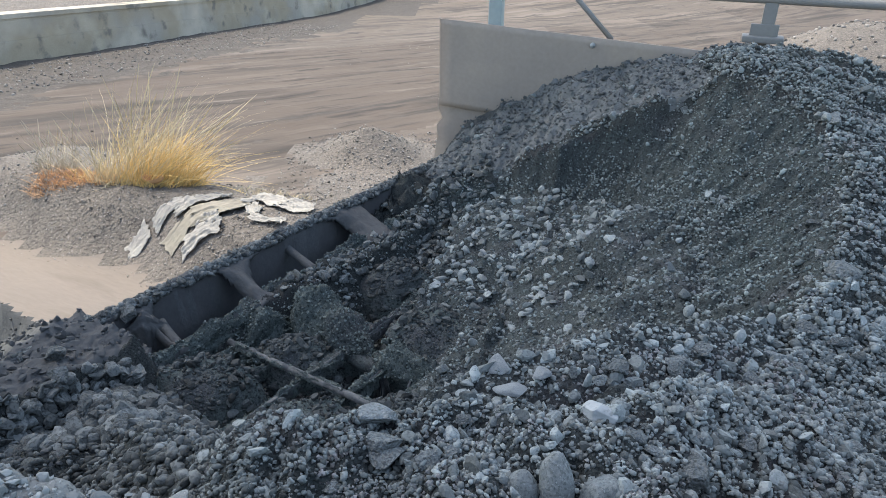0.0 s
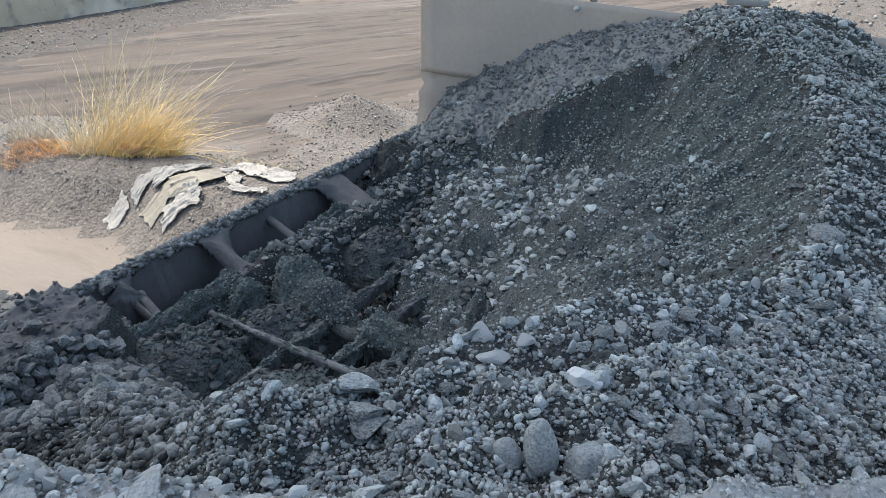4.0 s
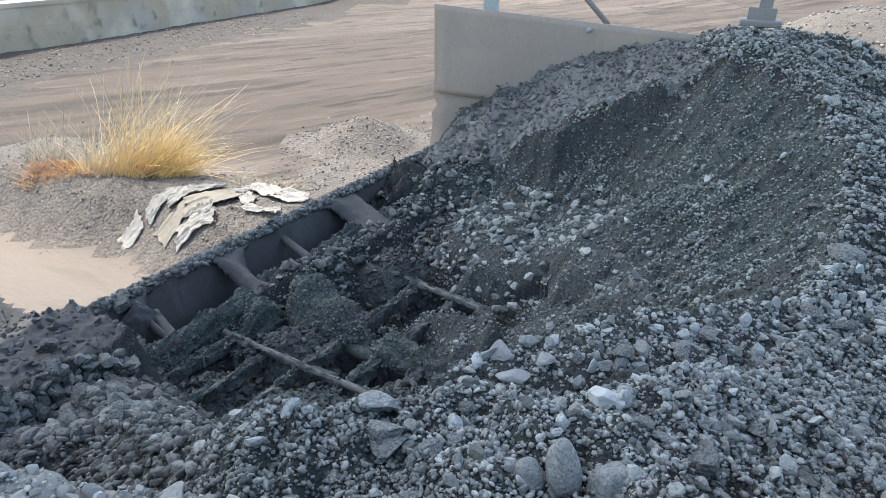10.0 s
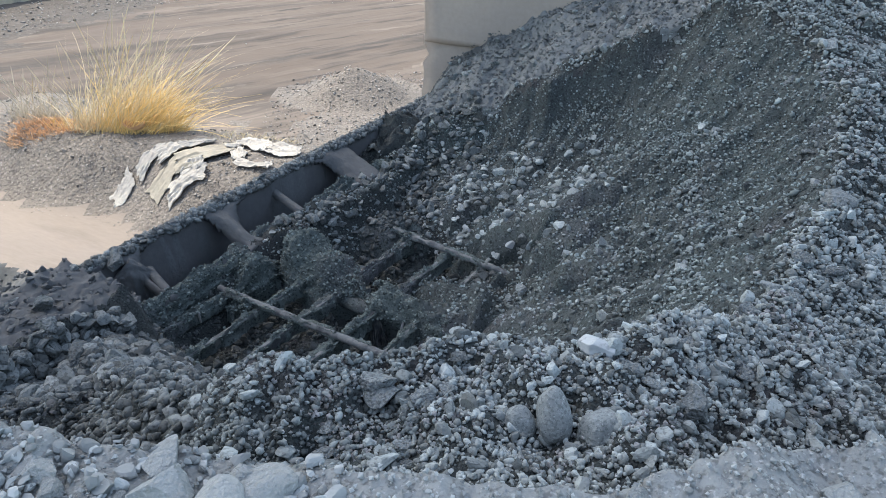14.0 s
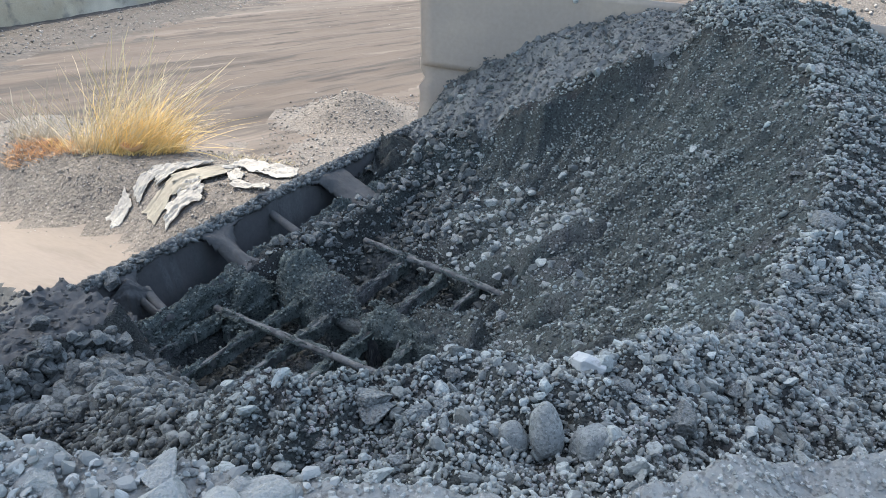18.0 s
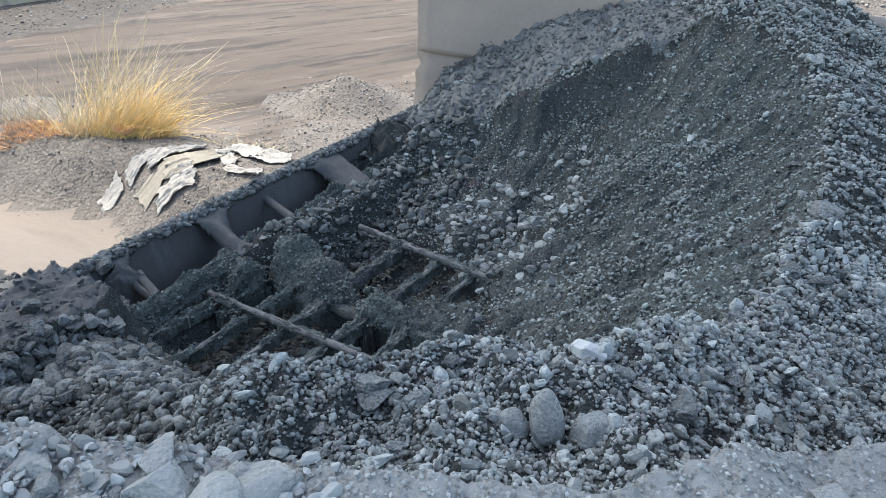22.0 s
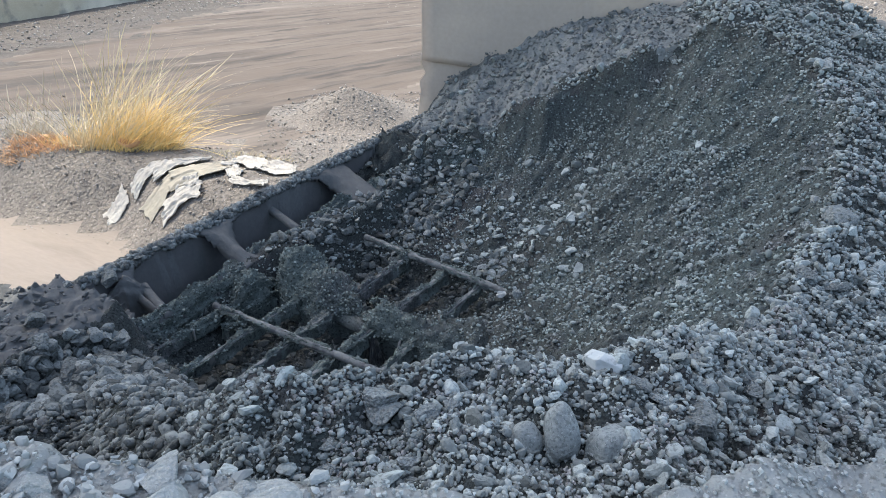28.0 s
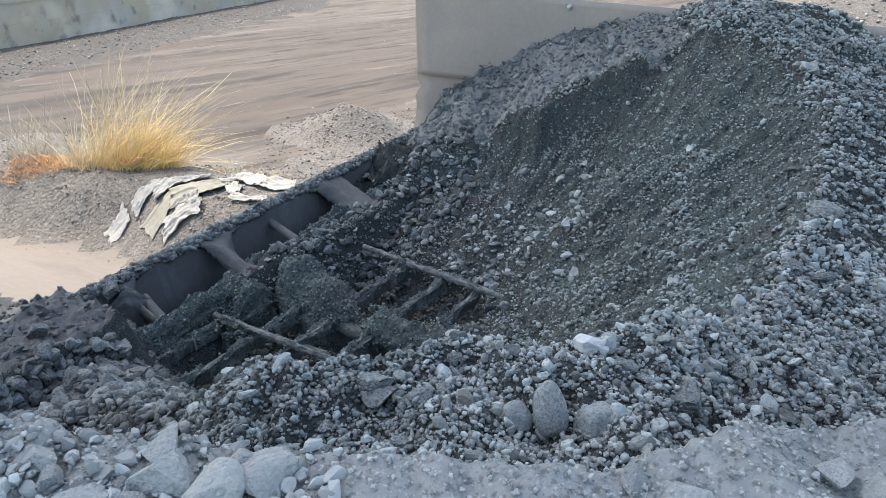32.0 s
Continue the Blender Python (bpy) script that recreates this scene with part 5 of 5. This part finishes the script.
def yard_stones():
    t = empty("bank_gravel")
    rng = np.random.RandomState(21)

    def lot(name, n, x0, x1, y0, y1, keep, lo, hi, seed):
        x, y = rng.uniform(x0, x1, n), rng.uniform(y0, y1, n)
        ok = keep(x, y)
        x, y = x[ok], y[ok]
        w = lo + (hi - lo) * rng.uniform(0, 1, len(x)) ** 3
        c = np.stack([x, y, ground_z(x, y) + 0.12 * w], -1)
        part(name, stones_mesh(name, c, w, HEAP_STONE, seed), HEAP_STONE, t)["kind"] = "stuff"

    along = lambda x, y: (x + 2.2) * GU[0] + (y - 4.7) * GU[1] + 0.12 * fbm(x * 0.8, y * 0.8, 2)
    lot("bank_stones", 6500, -6.0, 0.3, 4.0, 8.0, lambda x, y: (along(x, y) > -0.03) & (along(x, y) < 1.9), 0.008, 0.03, 1)
    lot("bank_grit", 7000, -4.0, 0.3, 4.0, 6.4, lambda x, y: (along(x, y) > -0.12) & (along(x, y) < 1.0), 0.006, 0.018, 6)
    lot("heap_stones", 6000, -2.4, 1.2, 6.2, 9.9, lambda x, y: np.hypot(x + 0.9, (y - 8.3) / 1.7) < 1.15, 0.010, 0.035, 2)
    lot("wall_foot_stones", 6000, -11.5, -4.5, 10.0, 27.0, lambda x, y: np.abs(x + 8.6 - (y - 15.0) * 0.258) < 1.5 + 0.5 * vnoise(x, y), 0.02, 0.07, 3)
    lot("yard_grit", 1200, -9, 6, 5, 22, lambda x, y: fbm(x * 0.5, y * 0.9, 2) > 0.35, 0.012, 0.045, 4)
    lot("far_stones", 4000, 3, 12, 9.5, 17.5, lambda x, y: np.hypot((x - 7.6) / 4.2, (y - 13.6) / 3.4) < 1, 0.02, 0.09, 5)
    tagged(t, "loose grey gravel on the yard's banks", "gravel", kind="stuff")
    ob = new("dead_leaf", part_leaf())
    ob.location = (-2.54, 5.76, float(ground_z(np.array(-2.54), np.array(5.76))) + 0.03)
    tagged(ob, "curled reddish dead leaf beside the dry grass", "leaf")


def part_leaf():
    bm = bmesh.new()
    bmesh.ops.create_grid(bm, x_segments=8, y_segments=5, size=1.0)
    for v in bm.verts:
        x, y = v.co.x, v.co.y
        v.co = Vector((x * 0.09, y * 0.05 * (1 - 0.6 * x * x), 0.05 * y * y + 0.04 * x * x))
    me = bpy.data.meshes.new("dead_leaf")
    bm.to_mesh(me)
    bm.free()
    me.materials.append(STRAW_RED)
    return me


yard_stones()


# ---- what slides: loose slabs of gravel and single stones ----
SINK = np.array([0.06, 2.34])          # where the bowl drains
FLOW = ((0, 0.0), (2, 0.01), (4, 0.03), (5.5, 0.06), (7.5, 0.16), (9.5, 0.22), (11.5, 0.31), (13.5, 0.42), (17, 0.51), (19, 0.62), (21, 0.70), (23, 0.79), (25, 0.87), (28.5, 0.98), (32, 1.06))
MOVES = []                              # (thing, rows)


def start_z(x, y):
    return heap_z(x, y) + fill(x, y) + 0.016 * fbm(x * 9, y * 9, 3) + 0.6 * pebbles(x, y, 0.03, 41, 0.3, 0.7)


def slab(name, zf, inside, x0, x1, y0, y1, step, thick, mat, seed, lots, label, edge=0.08):
    """A loose slab of gravel: skin, sides and the stones on it. Its origin lies at its middle."""
    xs, ys = np.arange(x0, x1, step), np.arange(y0, y1, step)
    gx, gy = np.meshgrid(xs, ys)
    ok = inside(gx, gy)
    i = np.arange(gx.size).reshape(gx.shape)
    cell = ok[:-1, :-1] & ok[:-1, 1:] & ok[1:, 1:] & ok[1:, :-1]
    f = np.stack([i[:-1, :-1], i[:-1, 1:], i[1:, 1:], i[1:, :-1]], -1)[cell]
    if len(f) < 12:
        return None
    mid = np.array([gx[ok].mean(), gy[ok].mean()])
    mz = float(zf(mid[0], mid[1]))
    # the slab thins out towards its rim
    level, inner = ok.astype(float), ok.copy()
    for _ in range(8):
        pad = np.pad(inner, 1)
        inner = inner & pad[:-2, 1:-1] & pad[2:, 1:-1] & pad[1:-1, :-2] & pad[1:-1, 2:]
        level += inner
    thin = edge * (1 - level / 9) ** 1.5

    def dip(x, y):
        return thin[np.clip(((y - y0) / step).astype(int), 0, thin.shape[0] - 1), np.clip(((x - x0) / step).astype(int), 0, thin.shape[1] - 1)]

    v = np.stack([gx, gy, zf(gx, gy) - thin], -1).reshape(-1, 3) - np.array([*mid, mz])
    used = np.unique(f)
    back = np.zeros(len(v), int)
    back[used] = np.arange(len(used))
    v, f = v[used], back[f]
    # sides: edges that belong to one face only
    e = np.concatenate([f[:, [0, 1]], f[:, [1, 2]], f[:, [2, 3]], f[:, [3, 0]]])
    key = np.sort(e, 1)
    _, first, count = np.unique(key[:, 0] * len(v) + key[:, 1], return_index=True, return_counts=True)
    rim = e[first[count == 1]]
    low = v - np.array([0, 0, thick])
    sides = np.stack([rim[:, 1], rim[:, 0], rim[:, 0] + len(v), rim[:, 1] + len(v)], -1)
    t = empty(name, Matrix.Translation((*mid, mz)))
    part("gravel_bed", smooth(mesh_np("gravel_bed", np.concatenate([v, low]), np.concatenate([f, sides]), mat)), mat, t)
    rng = np.random.RandomState(seed)
    for k, (nm, n, lo, hi, shapes) in enumerate(lots):
        x, y = rng.uniform(x0, x1, n), rng.uniform(y0, y1, n)
        sel = inside(x, y)
        x, y = x[sel], y[sel]
        if not len(x):
            continue
        w = lo + (hi - lo) * rng.uniform(0, 1, len(x)) ** (2.4 if shapes is SHAPES_LOW else 1.5)
        c = np.stack([x - mid[0], y - mid[1], zf(x, y) - dip(x, y) - mz + 0.12 * w], -1)
        part(nm, stones_mesh(nm, c, w, SHADED_DAMP_STONE if seed >= 300 else FACE_CRUMB if shapes is SHAPES_TINY and seed < 200 else CRUMB if shapes is SHAPES_TINY else DARK_STONE if shapes is SHAPES_LOW and seed < 200 else ORE_STONE, seed * 7 + k, shapes), ORE_STONE, t)["kind"] = "stuff"
    tagged(t, label, "gravel", "sliding gravel slabs")
    return t


def slide_rows(x, y, z, dist, sink, spin_to=(0, 0, 0), keys=FLOW, dive=0.2):
    """Down the bowl towards the drain: level way, drop by the slope, a slow sinking into it, and a dive where the grate swallows it."""
    d = SINK - np.array([x, y])
    far = np.linalg.norm(d)
    d = d / far
    rows = []
    z0 = float(heap_z(np.array(x), np.array(y)))
    for t, k in keys:
        go = min(dist * k, far)
        nx, ny = x + d[0] * go, y + d[1] * go
        close = float(outside(np.array(nx), np.array(ny), DRAIN)) - float(outside(np.array(x), np.array(y), DRAIN))
        gone = np.clip((dive - float(outside(np.array(nx), np.array(ny), DRAIN))) / 0.22, 0, 1) * np.clip(-close / 0.05, 0, 1)
        nz = z + float(heap_z(np.array(nx), np.array(ny))) - z0 - sink * min(k, 1.0) - 0.32 * gone
        rows.append((t, nx, ny, nz, *(a * k for a in spin_to)))
    return rows


def bowl_slabs():
    rng = np.random.RandomState(61)
    cells = []
    while len(cells) < 22:
        c = (rng.uniform(-0.1, 1.15), rng.uniform(1.75, 3.35))
        if float(fill(np.array(c[0]), np.array(c[1]))) > 0.03 and all(math.hypot(c[0] - a, c[1] - b) > 0.2 for a, b in cells):
            cells.append(c)
    cx = np.array(cells)

    def owner(x, y):
        jx, jy = x + 0.05 * fbm(x * 7, y * 7, 2), y + 0.05 * fbm(x * 7 + 9, y * 7, 2)
        return np.hypot(jx[..., None] - cx[:, 0], jy[..., None] - cx[:, 1])

    for k, (px, py) in enumerate(cells):
        inside = lambda x, y: (owner(x, y)[..., k] < owner(x, y).min(-1) + 0.13) & (fill(x, y) > 0.015)
        zf = lambda x, y: start_z(x, y) + 0.003 * (k % 5)
        stony = math.hypot(px - 0.36, py - 3.0) < 0.45
        t = slab("gravel_slide", zf, inside, px - 0.4, px + 0.4, py - 0.4, py + 0.4, 0.011, 0.10, FACE, 100 + k,
                 (("grit", 1800, 0.006, 0.014, SHAPES_TINY), ("gravel_layer", 550, 0.008, 0.022, SHAPES_LOW), ("stone_layer", 300 if stony else 40, 0.02, 0.052, SHAPES_MID)), "loose dark gravel sliding down the bowl", 0.11)
        if t is None:
            continue
        x, y, z = t.location
        MOVES.append((t, slide_rows(x, y, z, 0.40, 0.10)))
    # stones that ride down the bowl
    rng = np.random.RandomState(77)
    n = 0
    while n < 150:
        x, y = rng.uniform(-0.05, 1.05), rng.uniform(1.9, 3.35)
        if float(fill(np.array(x), np.array(y))) < 0.05 or (n < 105 and np.hypot(x - 0.40, y - 3.0) > 0.42):
            continue
        w = 0.018 + 0.034 * rng.uniform() ** 2
        if n % 9 == 0:
            w *= 1.35
        z = float(start_z(np.array(x), np.array(y))) + 0.1 * w
        me = ROCK_MESHES[rng.randint(16)] if rng.uniform() > 0.18 else WHITE_MESHES[rng.randint(4)]
        ob = rock(me, x, y, w, rng.uniform(0.6, 1.0), z, rng, "grey stone sliding down the bowl with the gravel", "sliding stones")
        MOVES.append((ob, slide_rows(x, y, z, 0.40, 0.085, tuple(rng.uniform(-35, 35, 3)), dive=0.02)))
        n += 1


bowl_slabs()


LIP_STONES = ((-0.025, 1.065, 0.078, 0.3, 0.35), (0.113, 1.10, 0.03, 0.4, 0.9), (0.116, 1.119, 0.022, 0.9, 0.3), (0.174, 1.138, 0.046, 0.45, 0.2), (0.228, 1.184, 0.038, 0.7, 1.0))


def slumps():
    """The brow on the near side breaks off in blocks; the fill over the grate's near end goes with it."""
    def drop_rows(t, t0, t1, way, deep):
        x, y, z = t.location
        rows = [(0, x, y, z, 0, 0, 0), (t0, x, y, z, 0, 0, 0)]
        for k, s in ((0.35, 0.12), (0.65, 0.45), (1.0, 1.0)):
            rows.append((t0 + (t1 - t0) * k, x + way[0] * s, y + way[1] * s, z - deep * s, -10 * s, 4 * s, 0))
        rows.append((t1 + 1.6, x + way[0] * 1.15, y + way[1] * 1.15, z - deep - 0.34, -10, 4, 0))
        rows.append((32, x + way[0] * 1.2, y + way[1] * 1.2, z - deep - 0.5, -10, 4, 0))
        return rows

    rough = lambda x, y: brow(x, y) + 0.008 * fbm(x * 9, y * 9, 3) + 0.7 * pebbles(x, y, 0.018, 43, 0.35, 0.7)
    cuts = ((-0.2, 0.18, 10.85, 11.5), (0.18, 0.36, 10.95, 11.55), (0.36, 0.54, 11.0, 11.6), (0.54, 0.72, 11.3, 12.0), (0.72, 1.1, 11.6, 12.4))
    for k, (a, b, t0, t1) in enumerate(cuts):
        inside = lambda x, y: (x + 0.03 * fbm(x * 8, y * 8, 2) >= a - 0.02) & (x + 0.03 * fbm(x * 8, y * 8, 2) < b + 0.02) & (brow(x, y) > heap_z(x, y) + 0.012)
        t = slab("gravel_block", rough, inside, a - 0.1, b + 0.1, 0.95, 1.7, 0.0065, 0.16, ORE, 200 + k,
                 (("grit", 5000, 0.003, 0.008, SHAPES_TINY), ("gravel_layer", 2200, 0.006, 0.015, SHAPES_LOW), ("stone_layer", 200, 0.014, 0.036, SHAPES_MID)), "gravel block breaking off the heap's near brow", 0.025)
        if t is None:
            continue
        x, y, z = t.location
        d = SINK - np.array([x, y])
        d = d / np.linalg.norm(d)
        MOVES.append((t, drop_rows(t, t0, t1, d * 0.55, 0.62)))
    rng = np.random.RandomState(55)
    for k in range(26):
        x = rng.uniform(0.05, 0.9)
        y = 1.10 + 0.38 * x + rng.uniform(-0.12, 0.12)
        if float(brow(np.array(x), np.array(y)) - heap_z(np.array(x), np.array(y))) < 0.02:
            continue
        w = rng.uniform(0.02, 0.045)
        z = float(rough(np.array(x), np.array(y))) + 0.2 * w
        me = ROCK_MESHES[rng.randint(16)] if k % 5 else WHITE_MESHES[rng.randint(4)]
        ob = rock(me, x, y, w, rng.uniform(0.6, 1.0), z, rng, "grey stone on the brow that slumps into the bowl", "sliding stones")
        d = SINK - np.array([x, y])
        d = d / np.linalg.norm(d)
        t0 = 10.85 + max(0.0, x - 0.2) * 1.2
        MOVES.append((ob, drop_rows(ob, t0, t0 + 0.65, d * 0.6, 0.66)))

    # pale flat stones on the lip that go down with it
    for x, y, w, tall, turn in LIP_STONES:
        z = float(rough(np.array(x), np.array(y))) + 0.25 * w
        ob = rock(WHITE_MESHES[1] if w < 0.05 else ROCK_MESHES[3], x, y, w, tall, z, rng, "pale flat stone on the heap's lip", "sliding stones")
        ob.rotation_euler = (-0.3, 0.1, turn)
        d = SINK - np.array([x, y])
        d = d / np.linalg.norm(d)
        MOVES.append((ob, drop_rows(ob, 10.85, 11.6, d * 0.6, 0.66)))

    # fill over the grate's near end
    def cover(px, py, rx, ry, top):
        def zf(x, y):
            e = np.clip(1 - ((x - px) / rx) ** 2 - ((y - py) / ry) ** 2, 0, 1)
            return np.maximum(heap_z(x, y), -0.5) * (1 - np.sqrt(e)) + (top + 0.03 * fbm(x * 6, y * 6, 3)) * np.sqrt(e) + 0.012 * fbm(x * 16, y * 16, 3)
        inside = lambda x, y: ((x - px) / rx) ** 2 + ((y - py) / ry) ** 2 < 0.93 + 0.12 * fbm(x * 6, y * 6, 2)
        return zf, inside

    for k, (px, py, rx, ry, top, t0, t1, deep) in enumerate(((-0.42, 2.00, 0.30, 0.20, -0.20, 11.0, 12.6, 0.34), (-0.80, 2.22, 0.22, 0.17, -0.18, 5.0, 17.0, 0.32), (-0.08, 2.02, 0.22, 0.20, -0.16, 10.9, 12.0, 0.4),
                                                             (-0.02, 2.60, 0.24, 0.22, -0.20, 0.5, 7.5, 0.3), (-0.55, 2.45, 0.22, 0.15, -0.24, 9.5, 14.0, 0.26),
                                                             (0.24, 2.56, 0.20, 0.20, -0.20, 6.0, 27.0, 0.24), (-0.18, 2.98, 0.20, 0.15, -0.20, 8.0, 27.0, 0.2), (0.10, 2.75, 0.20, 0.18, -0.20, 1.0, 8.0, 0.3))):
        zf, inside = cover(px, py, rx, ry, top)
        t = slab("gravel_block", zf, inside, px - rx, px + rx, py - ry, py + ry, 0.012, 0.10, FACE if px > 0.2 else MUD, 300 + k,
                 (("grit", 1700, 0.005, 0.018, SHAPES_LOW), ("stone_layer", 150, 0.016, 0.045, SHAPES_MID)), "damp gravel lump sinking through the grate")
        if t is None:
            continue
        x, y, z = t.location
        rows = [(0, x, y, z, 0, 0, 0), (t0, x, y, z, 0, 0, 0)]
        for f_ in (0.25, 0.5, 0.75, 1.0):
            rows.append((t0 + (t1 - t0) * f_, x + 0.03 * f_, y + 0.02 * f_, z - deep * f_, 6 * f_, -5 * f_, 0))
        rows.append((32, x + 0.03, y + 0.02, z - deep - 0.12, 6, -5, 0))
        MOVES.append((t, rows))

    # stones rolling down the slope beside the grate
    for k in range(34):
        x = rng.uniform(-1.15, -0.6)
        y = bank_edge(x) - rng.uniform(0.02, 0.4)
        w = 0.028 + 0.05 * rng.uniform() ** 1.5
        z = float(heap_z(np.array(x), np.array(y))) + 0.2 * w
        ob = rock(DARK_MESHES[rng.randint(16)], x, y, w, rng.uniform(0.6, 1.0), z, rng, "dark ore stone creeping down towards the grate", "sliding stones")
        tx, ty = -0.60 + 0.1 * rng.normal(), 2.02
        g = rng.uniform(0.18, 0.34)
        r = rng.uniform(-30, 30, 3)
        rows = []
        for t, f_ in ((0, 0), (11, 0.02), (13, 0.15), (17, 0.25), (20, 0.36), (22, 0.45), (24, 0.62), (26, 0.75), (29, 0.9), (32, 1.0)):
            nx, ny = x + (tx - x) * g * f_ * 2, y + (ty - y) * g * f_ * 2
            rows.append((t, nx, ny, float(heap_z(np.array(nx), np.array(ny))) + 0.2 * w, *(r * f_)))
        MOVES.append((ob, rows))


slumps()


def motions():
    for ob, rows in MOVES:
        base = ob.matrix_basis.to_3x3().normalized().to_4x4()
        walk(ob, [(t, pose(x, y, z, rx, ry, rz) @ base) for t, x, y, z, rx, ry, rz in rows])


motions()
